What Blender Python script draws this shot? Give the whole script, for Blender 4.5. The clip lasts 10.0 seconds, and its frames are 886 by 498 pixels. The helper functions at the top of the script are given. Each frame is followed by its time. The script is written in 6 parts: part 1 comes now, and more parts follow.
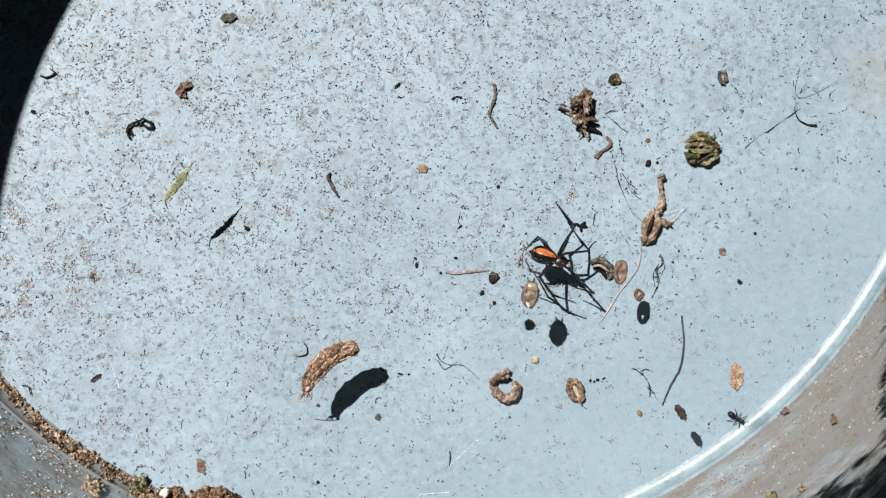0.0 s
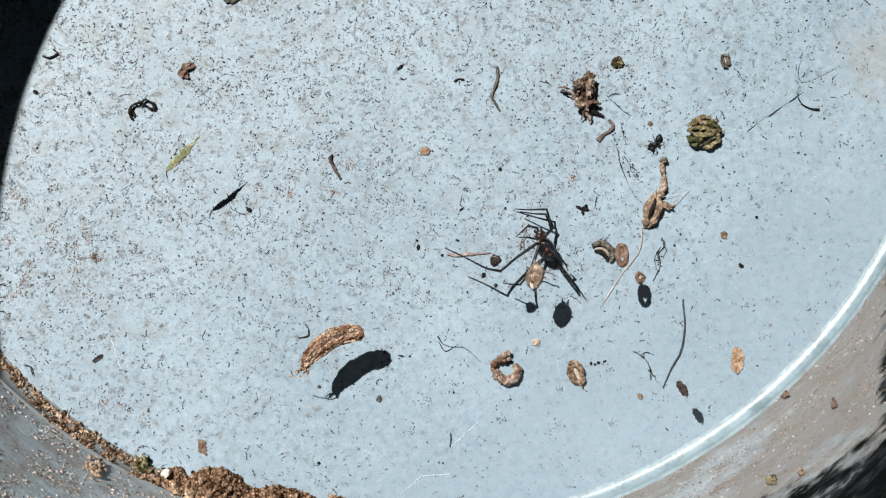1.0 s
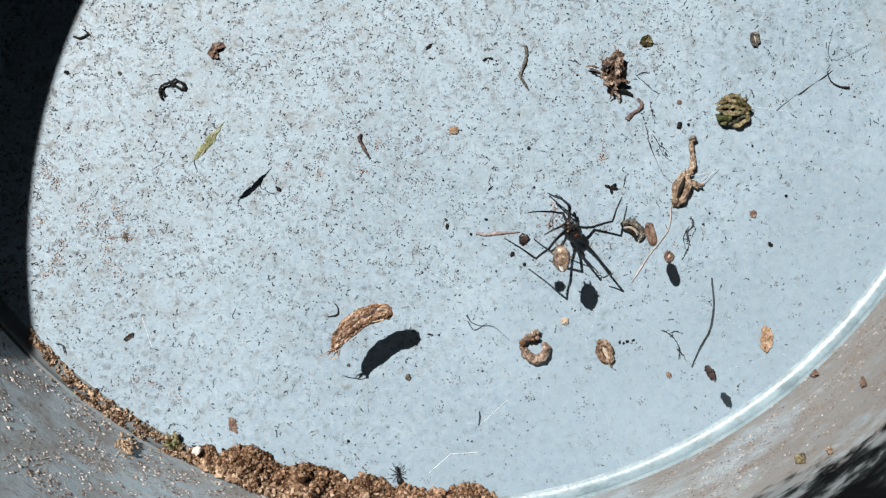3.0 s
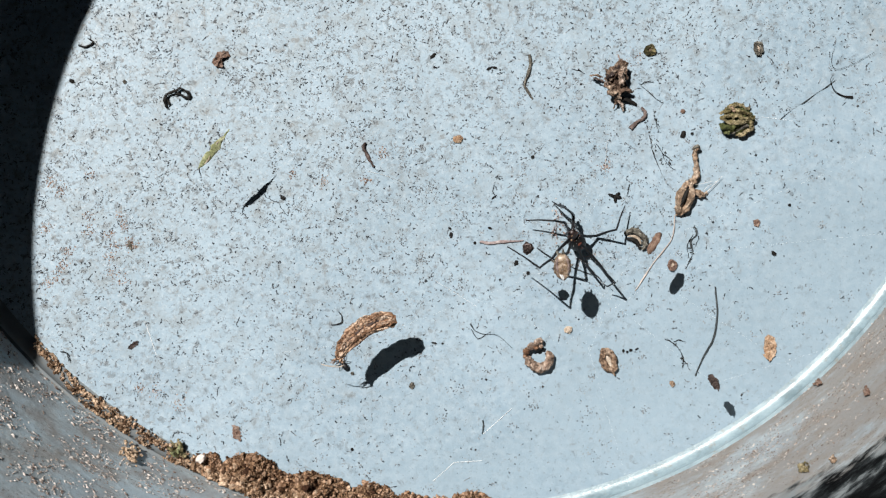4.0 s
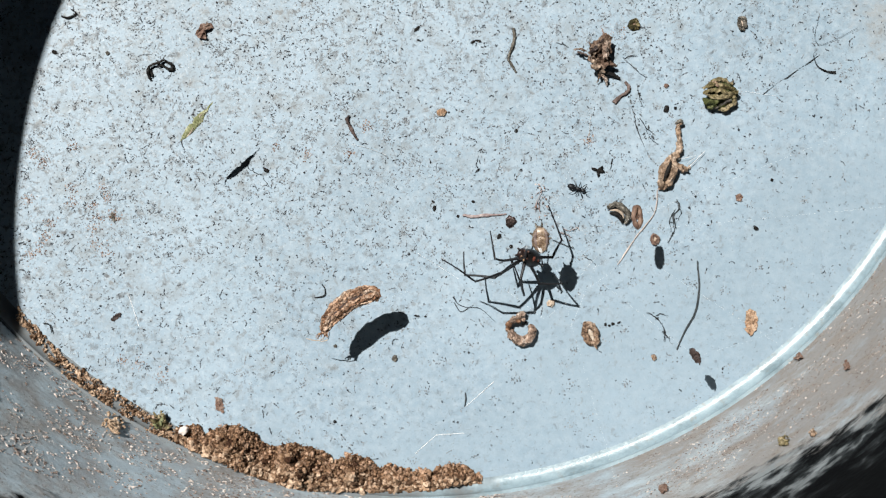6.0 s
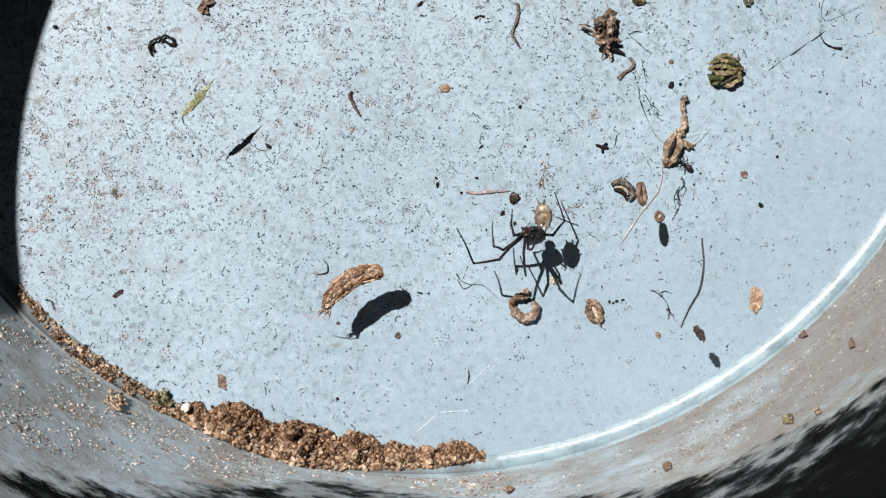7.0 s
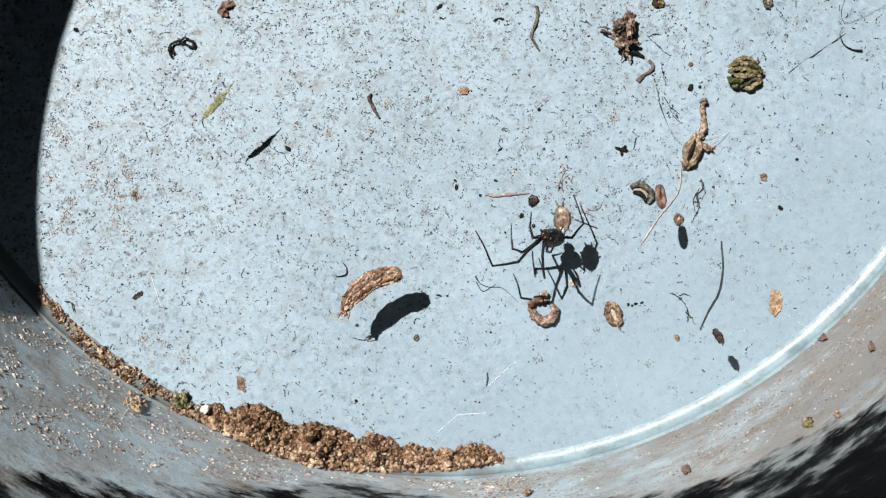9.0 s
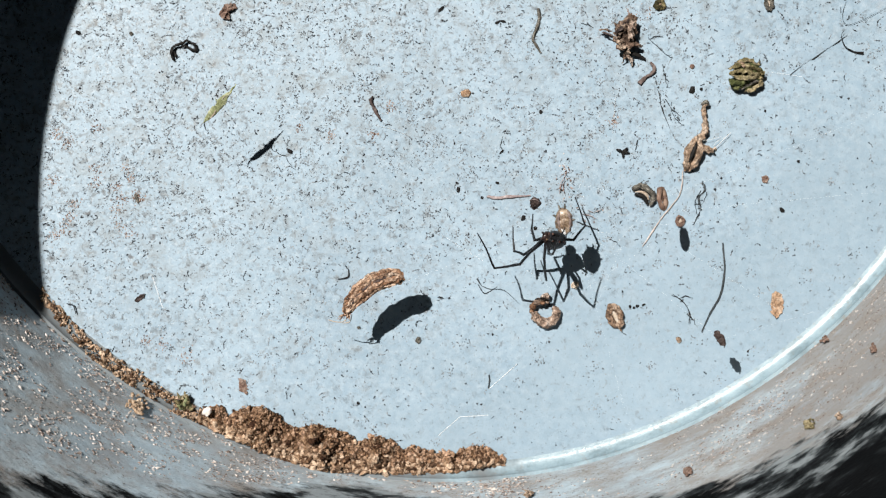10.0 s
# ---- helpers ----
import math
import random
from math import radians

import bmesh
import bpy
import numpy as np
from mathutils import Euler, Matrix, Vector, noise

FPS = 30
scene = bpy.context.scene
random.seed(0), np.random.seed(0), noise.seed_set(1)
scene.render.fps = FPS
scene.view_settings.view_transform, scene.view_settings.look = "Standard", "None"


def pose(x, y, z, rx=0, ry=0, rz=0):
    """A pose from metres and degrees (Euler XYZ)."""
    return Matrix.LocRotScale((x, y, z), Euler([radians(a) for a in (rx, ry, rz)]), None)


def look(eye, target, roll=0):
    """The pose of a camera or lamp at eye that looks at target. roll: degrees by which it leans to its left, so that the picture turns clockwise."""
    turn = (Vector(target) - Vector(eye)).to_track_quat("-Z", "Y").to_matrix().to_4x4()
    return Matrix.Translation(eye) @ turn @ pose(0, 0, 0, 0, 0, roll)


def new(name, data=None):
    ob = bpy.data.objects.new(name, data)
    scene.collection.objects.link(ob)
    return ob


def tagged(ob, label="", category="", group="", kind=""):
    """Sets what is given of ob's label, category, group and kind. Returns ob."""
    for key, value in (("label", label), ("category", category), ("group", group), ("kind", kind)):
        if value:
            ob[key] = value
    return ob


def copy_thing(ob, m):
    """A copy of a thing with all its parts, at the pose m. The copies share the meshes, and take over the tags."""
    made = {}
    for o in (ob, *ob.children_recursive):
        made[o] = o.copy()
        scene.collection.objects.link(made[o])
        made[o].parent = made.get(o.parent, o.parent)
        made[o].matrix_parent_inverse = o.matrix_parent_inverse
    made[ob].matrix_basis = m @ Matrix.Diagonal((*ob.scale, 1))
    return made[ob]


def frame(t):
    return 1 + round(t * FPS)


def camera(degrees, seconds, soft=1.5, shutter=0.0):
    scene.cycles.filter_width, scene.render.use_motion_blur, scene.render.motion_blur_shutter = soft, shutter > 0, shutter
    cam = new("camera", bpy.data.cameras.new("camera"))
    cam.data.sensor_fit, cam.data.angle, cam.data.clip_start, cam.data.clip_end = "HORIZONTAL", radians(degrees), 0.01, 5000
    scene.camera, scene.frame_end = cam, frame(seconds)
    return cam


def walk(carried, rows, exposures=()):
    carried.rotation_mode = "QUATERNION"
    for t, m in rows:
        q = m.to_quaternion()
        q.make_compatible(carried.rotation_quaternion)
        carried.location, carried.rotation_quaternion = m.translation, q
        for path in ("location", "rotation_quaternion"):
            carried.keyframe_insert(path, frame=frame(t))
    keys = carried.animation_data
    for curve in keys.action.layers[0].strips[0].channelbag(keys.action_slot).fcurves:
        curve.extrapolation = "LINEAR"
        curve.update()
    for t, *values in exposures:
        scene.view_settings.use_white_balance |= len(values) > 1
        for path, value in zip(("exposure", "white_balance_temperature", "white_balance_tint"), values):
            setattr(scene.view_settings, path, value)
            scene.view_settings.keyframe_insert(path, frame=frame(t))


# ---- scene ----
# A spider in its web low over the bottom of an old plastic bucket, looked at from above.
# Plan units: 1 unit is 0.14 mm on the bucket's bottom, u to the right, v towards the near wall; heights in millimetres.
S, EYE, MID_U, MID_V = 0.00014, 0.3828, 784, 441
cam = camera(32.0, 10.0, soft=1.3)
PAN = [
    (0.0, 2.815, -1.517, -0.68, -1.062), (0.2, 2.599, -1.454, -0.595, -1.107), (0.5, 2.439, -1.449, -0.468, -1.173), (0.7, 2.26, -1.444, -0.442, -1.039),
    (1.0, 2.148, -1.467, -0.403, -0.838), (1.2, 2.094, -1.48, -0.357, -0.603), (1.5, 2.01, -1.532, -0.288, -0.249), (1.7, 1.963, -1.498, -0.262, -0.188),
    (2.0, 1.864, -1.458, -0.222, -0.097), (2.2, 1.845, -1.357, -0.258, -0.385), (2.5, 1.698, -1.256, -0.312, -0.816), (2.6, 1.651, -1.089, -0.331, -0.633),
    (2.7, 1.635, -0.965, -0.35, -0.451), (2.8, 1.572, -0.619, -0.368, -0.268), (2.9, 1.455, -0.477, -0.388, -0.085), (3.0, 1.366, -0.395, -0.406, 0.097),
    (3.2, 1.363, -0.355, -0.392, 0.241), (4.3, 1.753, -0.18, -0.315, 1.034), (4.5, 1.61, -0.144, -0.301, 1.179), (4.7, 1.556, -0.193, -0.276, 0.977),
    (5.0, 1.361, -0.334, -0.238, 0.674), (5.2, 1.277, -0.484, -0.198, 1.375), (5.5, 1.026, -0.61, -0.137, 2.425), (5.7, 0.919, -0.841, -0.123, 2.031),
    (6.8, -0.085, -0.907, -0.046, -0.135), (7.0, -0.175, -0.766, -0.032, -0.529), (7.5, -0.264, -0.479, -0.009, -0.694), (8.0, -0.2, -0.23, 0.003, -0.606),
    (8.5, -0.105, -0.161, 0.014, -0.583), (9.0, -0.086, -0.066, 0.046, -0.306), (9.5, -0.045, -0.023, 0.04, -0.661), (10.0, 0.0, 0.0, 0.0, 0.0),
]
walk(cam, [(t, pose(0, 0, EYE + rise / 1000, rx, ry, rz)) for t, rx, ry, rz, rise in PAN], exposures=((0.0, 0.66), (3.0, 0.67), (5.5, 0.70), (7.0, 0.76), (10.0, 0.78)))

# ---- light ----
SUN_TILT, SUN_WAY = radians(61.7), Vector((0.69, -0.724, 0))
world = bpy.data.worlds.new("sky")
scene.world = world
world.use_nodes = True
sky = world.node_tree.nodes.new("ShaderNodeTexSky")
sky.sky_type, sky.sun_disc, sky.sun_elevation = "NISHITA", False, SUN_TILT
sky.sun_rotation = math.atan2(-SUN_WAY.x, -SUN_WAY.y)
world.node_tree.links.new(sky.outputs[0], world.node_tree.nodes["Background"].inputs[0])
world.node_tree.nodes["Background"].inputs[1].default_value = 0.0028
sun = new("sun", bpy.data.lights.new("sun", "SUN"))
sun.data.energy, sun.data.angle, sun.data.color = 5.0, radians(0.53), (1.0, 0.965, 0.91)
ray = SUN_WAY * math.cos(SUN_TILT) - Vector((0, 0, math.sin(SUN_TILT)))
sun.matrix_world = look(-ray, (0, 0, 0))

# ---- materials ----


def nodes_of(name):
    m = bpy.data.materials.new(name)
    m.use_nodes = True
    tree = m.node_tree
    return m, tree, tree.nodes["Principled BSDF"]


def node(tree, kind, **values):
    n = tree.nodes.new(kind)
    for key, value in values.items():
        n.inputs[key].default_value = value
    return n


DIM = 0.60   # all tints are dimmed this much, so less light bounces into the shade


def ramp(tree, source, stops):
    """A colour ramp over a factor; stops: (place, colour or grey)."""
    r = tree.nodes.new("ShaderNodeValToRGB")
    band = r.color_ramp
    while len(band.elements) < len(stops):
        band.elements.new(0.5)
    for e, (place, c) in zip(band.elements, stops):
        e.position = place
        e.color = (*(v * DIM for v in c), 1) if isinstance(c, tuple) else (c, c, c, 1)
    tree.links.new(source, r.inputs[0])
    return r.outputs[0]


def mix(tree, factor, a, b, blend="MIX"):
    n = tree.nodes.new("ShaderNodeMix")
    n.data_type, n.blend_type = "RGBA", blend
    for socket, value in ((n.inputs[0], factor), (n.inputs[6], a), (n.inputs[7], b)):
        if isinstance(value, bpy.types.NodeSocket):
            tree.links.new(value, socket)
        elif isinstance(value, tuple):
            socket.default_value = (*(v * DIM for v in value), 1)
        else:
            socket.default_value = value
    return n.outputs[2]


def calc(tree, op, a, b=0.0, clamp=False):
    n = tree.nodes.new("ShaderNodeMath")
    n.operation, n.use_clamp = op, clamp
    for socket, value in ((n.inputs[0], a), (n.inputs[1], b)):
        if isinstance(value, bpy.types.NodeSocket):
            tree.links.new(value, socket)
        else:
            socket.default_value = value
    return n.outputs[0]


def noise_of(tree, scale, detail=4.0, rough=0.6, stretch=None, warp=0.0):
    co = tree.nodes.new("ShaderNodeTexCoord").outputs["Object"]
    if stretch:
        mp = tree.nodes.new("ShaderNodeMapping")
        mp.inputs["Scale"].default_value = stretch
        tree.links.new(co, mp.inputs["Vector"])
        co = mp.outputs[0]
    n = node(tree, "ShaderNodeTexNoise", Scale=scale, Detail=detail, Roughness=rough, Distortion=warp)
    tree.links.new(co, n.inputs["Vector"])
    return n.outputs["Fac"]


def bumped(tree, bsdf, height, distance, strength=1.0):
    b = node(tree, "ShaderNodeBump", Strength=strength, Distance=distance)
    tree.links.new(height, b.inputs["Height"])
    tree.links.new(b.outputs[0], bsdf.inputs["Normal"])


def natural(name, dark, mid, light, scale=900, rough=0.8, bump=0.00012, sheen=0.25, island=0.0, crease=0.0):
    """Dry matter: blotches and grain of three colours, with relief; island: how far loose pieces differ."""
    m, tree, bsdf = nodes_of(name)
    big, fine = noise_of(tree, scale, 5, 0.65), noise_of(tree, scale * 5.3, 3, 0.7)
    f = calc(tree, "ADD", calc(tree, "MULTIPLY", big, 0.75), calc(tree, "MULTIPLY", fine, 0.25))
    if island:
        geo = tree.nodes.new("ShaderNodeNewGeometry")
        shift = calc(tree, "MULTIPLY", calc(tree, "SUBTRACT", geo.outputs["Random Per Island"], 0.5), island)
        f = calc(tree, "ADD", f, shift)
    c = ramp(tree, f, [(0.33, dark), (0.5, mid), (0.67, light)])
    tree.links.new(c, bsdf.inputs["Base Color"])
    bsdf.inputs["Roughness"].default_value = rough
    bsdf.inputs["Specular IOR Level"].default_value = sheen
    height = f
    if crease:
        # wrinkles: thin furrows in the relief, their shade put into the colour
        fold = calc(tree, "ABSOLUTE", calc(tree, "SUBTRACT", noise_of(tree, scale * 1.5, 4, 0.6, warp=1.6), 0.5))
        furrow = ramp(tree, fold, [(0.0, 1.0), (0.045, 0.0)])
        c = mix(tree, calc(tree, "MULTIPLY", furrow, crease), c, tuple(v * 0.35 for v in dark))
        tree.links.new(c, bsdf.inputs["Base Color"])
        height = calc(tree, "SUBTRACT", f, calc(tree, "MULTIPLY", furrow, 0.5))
    bumped(tree, bsdf, height, bump)
    return m


def floor_plastic():
    m, tree, bsdf = nodes_of("weathered_blue_plastic")
    co = tree.nodes.new("ShaderNodeTexCoord").outputs["Object"]
    sep = tree.nodes.new("ShaderNodeSeparateXYZ")
    tree.links.new(co, sep.inputs[0])
    # wear is heavier away from the near and right-hand walls
    slope = calc(tree, "ADD", calc(tree, "MULTIPLY", sep.outputs[0], -3.5), calc(tree, "MULTIPLY", calc(tree, "ADD", sep.outputs[1], 0.0846), 5.2))
    cloud = noise_of(tree, 34, 4, 0.6)
    wear = ramp(tree, calc(tree, "ADD", calc(tree, "ADD", slope, 0.28), calc(tree, "MULTIPLY", cloud, 0.55)), [(0.3, 0.0), (0.95, 1.0)])
    base = ramp(tree, noise_of(tree, 22, 5, 0.55), [(0.33, (0.264, 0.370, 0.460)), (0.67, (0.362, 0.483, 0.585))])
    pale = ramp(tree, noise_of(tree, 420, 6, 0.75), [(0.44, 0.0), (0.66, 1.0)])
    c = mix(tree, calc(tree, "MULTIPLY", pale, calc(tree, "ADD", calc(tree, "MULTIPLY", wear, -0.06), 0.52)), base, (0.476, 0.574, 0.655))
    # darker towards the near right: a fall in brightness put into the colour
    dull = ramp(tree, wear, [(0.0, 1.0), (0.22, 0.0)])
    c = mix(tree, calc(tree, "MULTIPLY", dull, 0.55), c, (0.275, 0.372, 0.448))
    scuff = ramp(tree, noise_of(tree, 270, 8, 0.84, warp=0.5), [(0.52, 0.0), (0.64, 1.0)])
    c = mix(tree, calc(tree, "MULTIPLY", scuff, calc(tree, "ADD", calc(tree, "MULTIPLY", wear, 0.78), 0.14)), c, (0.15, 0.165, 0.17))
    patchy = ramp(tree, noise_of(tree, 110, 4, 0.65), [(0.36, 0.25), (0.58, 1.0)])
    fleck = ramp(tree, noise_of(tree, 560, 3, 0.65, warp=0.5), [(0.565, 0.0), (0.595, 1.0)])
    c = mix(tree, calc(tree, "MULTIPLY", calc(tree, "MULTIPLY", fleck, patchy), calc(tree, "ADD", calc(tree, "MULTIPLY", wear, 0.62), 0.12)), c, (0.10, 0.118, 0.13))
    chalk = ramp(tree, noise_of(tree, 1050, 3, 0.65, warp=0.5), [(0.58, 0.0), (0.61, 1.0)])
    c = mix(tree, calc(tree, "MULTIPLY", chalk, calc(tree, "ADD", calc(tree, "MULTIPLY", wear, 0.2), 0.06)), c, (0.70, 0.77, 0.82))
    grime = ramp(tree, calc(tree, "ADD", noise_of(tree, 150, 5, 0.7), calc(tree, "MULTIPLY", noise_of(tree, 700, 4, 0.8), 0.4)), [(0.68, 0.0), (0.84, 1.0)])
    c = mix(tree, calc(tree, "MULTIPLY", grime, calc(tree, "ADD", calc(tree, "MULTIPLY", wear, 0.55), 0.10)), c, (0.27, 0.32, 0.35))
    silt = ramp(tree, calc(tree, "ADD", noise_of(tree, 60, 5, 0.7), calc(tree, "MULTIPLY", noise_of(tree, 500, 3, 0.8), 0.35)), [(0.80, 0.0), (0.98, 1.0)])
    c = mix(tree, calc(tree, "MULTIPLY", silt, 0.05), c, (0.33, 0.31, 0.265))
    spot = tree.nodes.new("ShaderNodeVectorMath")
    spot.operation = "DISTANCE"
    tree.links.new(co, spot.inputs[0])
    spot.inputs[1].default_value = (0.119, -0.023, 0.0)
    blotch = ramp(tree, calc(tree, "ADD", calc(tree, "MULTIPLY", spot.outputs["Value"], -30.0), calc(tree, "ADD", noise_of(tree, 160, 6, 0.75), 0.12)), [(0.22, 0.0), (0.5, 1.0)])
    c = mix(tree, calc(tree, "MULTIPLY", blotch, calc(tree, "ADD", calc(tree, "MULTIPLY", noise_of(tree, 600, 5, 0.8), 0.9), -0.08)), c, (0.33, 0.285, 0.23))
    for size, cut, shade in ((1250, 0.645, (0.04, 0.038, 0.038)), (560, 0.675, (0.088, 0.09, 0.095)), (300, 0.665, (0.17, 0.18, 0.182))):
        speck = ramp(tree, noise_of(tree, size, 2, 0.55, warp=0.4), [(cut, 0.0), (cut + 0.03, 1.0)])
        c = mix(tree, calc(tree, "MULTIPLY", calc(tree, "MULTIPLY", speck, ramp(tree, noise_of(tree, 900, 3, 0.7), [(0.42, 0.2), (0.55, 1.0)])), calc(tree, "ADD", calc(tree, "MULTIPLY", wear, 0.55), 0.32)), c, shade)
    tree.links.new(c, bsdf.inputs["Base Color"])
    tree.links.new(ramp(tree, pale, [(0.0, 0.42), (1.0, 0.62)]), bsdf.inputs["Roughness"])
    bsdf.inputs["Specular IOR Level"].default_value = 0.35
    bumped(tree, bsdf, calc(tree, "ADD", noise_of(tree, 760, 5, 0.7), calc(tree, "MULTIPLY", cloud, 2.0)), 0.00006)
    return m


def wall_plastic():
    m, tree, bsdf = nodes_of("dirty_grey_plastic")
    co = tree.nodes.new("ShaderNodeTexCoord").outputs["Object"]
    sep = tree.nodes.new("ShaderNodeSeparateXYZ")
    tree.links.new(co, sep.inputs[0])
    z = sep.outputs[2]
    long_streak = noise_of(tree, 30, 4, 0.6, (1, 1, 1.0))
    base = ramp(tree, long_streak, [(0.3, (0.54, 0.68, 0.79)), (0.7, (0.74, 0.87, 0.95))])
    dust = ramp(tree, calc(tree, "ADD", noise_of(tree, 48, 7, 0.74, (1, 1, 1.1)), calc(tree, "MULTIPLY", calc(tree, "MAXIMUM", sep.outputs[0], calc(tree, "MULTIPLY", sep.outputs[0], -0.25)), 2.0)), [(0.46, 0.0), (0.70, 1.0)])
    c = mix(tree, calc(tree, "MULTIPLY", dust, 0.75), base, (0.37, 0.315, 0.275))
    grain = ramp(tree, noise_of(tree, 900, 4, 0.8), [(0.58, 0.0), (0.72, 1.0)])
    c = mix(tree, calc(tree, "MULTIPLY", grain, 0.3), c, (0.66, 0.56, 0.46))
    rubbed = ramp(tree, noise_of(tree, 110, 6, 0.75, (1, 1, 1.2)), [(0.48, 0.0), (0.66, 1.0)])
    c = mix(tree, calc(tree, "MULTIPLY", rubbed, 0.22), c, (0.28, 0.27, 0.26))
    stain = ramp(tree, calc(tree, "ADD", noise_of(tree, 85, 5, 0.7, (1, 1, 1.2)), calc(tree, "MULTIPLY", noise_of(tree, 650, 4, 0.8), 0.5)), [(0.72, 0.0), (0.86, 1.0)])
    c = mix(tree, calc(tree, "MULTIPLY", stain, 0.42), c, (0.40, 0.315, 0.25))
    pit = ramp(tree, noise_of(tree, 1300, 3, 0.7), [(0.6, 0.0), (0.66, 1.0)])
    c = mix(tree, calc(tree, "MULTIPLY", calc(tree, "MULTIPLY", pit, stain), 0.8), c, (0.10, 0.08, 0.065))
    # above a slanting, uneven line the wall is nearly black with grey streaks
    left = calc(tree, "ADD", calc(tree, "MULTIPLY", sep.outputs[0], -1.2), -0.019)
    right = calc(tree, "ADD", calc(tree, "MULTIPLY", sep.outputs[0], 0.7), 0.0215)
    dark_line = calc(tree, "MAXIMUM", left, right)
    # walls out of view turn black too, to hold back bounced light
    dark_line = calc(tree, "MINIMUM", dark_line, calc(tree, "ADD", calc(tree, "MULTIPLY", sep.outputs[0], -3.0), 0.36))
    dark_line = calc(tree, "MINIMUM", dark_line, calc(tree, "ADD", calc(tree, "MULTIPLY", sep.outputs[1], -3.0), 0.0))
    line = calc(tree, "ADD", calc(tree, "MULTIPLY", calc(tree, "SUBTRACT", z, dark_line), 55.0), calc(tree, "MULTIPLY", calc(tree, "SUBTRACT", noise_of(tree, 75, 5, 0.68, (1, 1, 1.8)), 0.5), 3.0))
    dark_zone = ramp(tree, calc(tree, "ADD", calc(tree, "MULTIPLY", line, 0.5), 0.5), [(0.42, 0.0), (0.62, 1.0)])
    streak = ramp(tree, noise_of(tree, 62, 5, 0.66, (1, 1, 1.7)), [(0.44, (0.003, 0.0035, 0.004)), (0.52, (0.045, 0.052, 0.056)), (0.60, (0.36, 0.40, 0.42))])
    c = mix(tree, dark_zone, c, streak)
    # higher still it is evenly black
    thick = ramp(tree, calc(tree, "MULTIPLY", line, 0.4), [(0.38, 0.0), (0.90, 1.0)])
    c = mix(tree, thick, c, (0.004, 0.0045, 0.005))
    tree.links.new(c, bsdf.inputs["Base Color"])
    bsdf.inputs["Roughness"].default_value = 0.85
    bsdf.inputs["Specular IOR Level"].default_value = 0.03
    bumped(tree, bsdf, calc(tree, "ADD", noise_of(tree, 300, 5, 0.7), calc(tree, "MULTIPLY", long_streak, 1.5)), 0.0003)
    return m


def ring_plastic():
    m, tree, bsdf = nodes_of("clean_pale_blue_plastic")
    c = ramp(tree, noise_of(tree, 130, 6, 0.75), [(0.36, (0.20, 0.28, 0.32)), (0.5, (0.31, 0.42, 0.48)), (0.66, (0.40, 0.52, 0.58))])
    co = tree.nodes.new("ShaderNodeTexCoord").outputs["Object"]
    sep = tree.nodes.new("ShaderNodeSeparateXYZ")
    tree.links.new(co, sep.inputs[0])
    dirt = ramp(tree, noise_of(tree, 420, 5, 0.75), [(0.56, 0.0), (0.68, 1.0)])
    # leftward the colour is darkened and the gloss cut, hiding the lit edge
    left_dulled = ramp(tree, calc(tree, "ADD", calc(tree, "MULTIPLY", sep.outputs[0], -14.0), calc(tree, "ADD", noise_of(tree, 90, 4, 0.6), 0.10)), [(0.35, 0.0), (0.6, 1.0)])
    c = mix(tree, left_dulled, c, (0.21, 0.235, 0.25))
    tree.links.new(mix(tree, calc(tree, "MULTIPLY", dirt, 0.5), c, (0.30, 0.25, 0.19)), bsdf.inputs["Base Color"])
    tree.links.new(ramp(tree, left_dulled, [(0.0, 0.35), (1.0, 0.8)]), bsdf.inputs["Roughness"])
    tree.links.new(ramp(tree, left_dulled, [(0.0, 0.75), (0.6, 0.03)]), bsdf.inputs["Specular IOR Level"])
    bumped(tree, bsdf, calc(tree, "ADD", noise_of(tree, 500, 5, 0.7), noise_of(tree, 160, 3, 0.6)), 0.00014)
    return m


def plain(name, colour, rough, spec=0.5, vary=0.35, scale=1500, bump=0.00004, coat=0.0):
    m, tree, bsdf = nodes_of(name)
    low = tuple(v * (1 - vary) for v in colour)
    f = noise_of(tree, scale, 5, 0.6)
    tree.links.new(ramp(tree, f, [(0.35, low), (0.65, colour)]), bsdf.inputs["Base Color"])
    bsdf.inputs["Roughness"].default_value = rough
    bsdf.inputs["Specular IOR Level"].default_value = spec
    bsdf.inputs["Coat Weight"].default_value = coat
    bumped(tree, bsdf, f, bump)
    return m


FLOOR, WALL, RING = floor_plastic(), wall_plastic(), ring_plastic()
OUTSIDE = plain("faded_blue_outer_plastic", (0.25, 0.36, 0.42), 0.5, vary=0.3, scale=60)
EARTH = natural("dry_ground", (0.06, 0.042, 0.028), (0.12, 0.088, 0.06), (0.19, 0.145, 0.10), 40, 0.95, 0.003, 0.1)
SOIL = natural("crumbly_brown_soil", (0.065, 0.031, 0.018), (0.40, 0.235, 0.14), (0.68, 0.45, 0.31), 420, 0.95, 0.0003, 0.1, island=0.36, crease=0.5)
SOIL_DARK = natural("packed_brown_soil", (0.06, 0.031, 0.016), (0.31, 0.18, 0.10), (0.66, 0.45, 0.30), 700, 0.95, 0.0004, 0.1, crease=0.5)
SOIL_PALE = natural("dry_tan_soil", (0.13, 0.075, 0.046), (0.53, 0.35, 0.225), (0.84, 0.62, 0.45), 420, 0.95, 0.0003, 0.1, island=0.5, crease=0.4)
SAND = natural("pale_sand_grains", (0.17, 0.125, 0.105), (0.40, 0.325, 0.285), (0.80, 0.73, 0.68), 700, 0.85, 0.0001, 0.2, island=0.5)
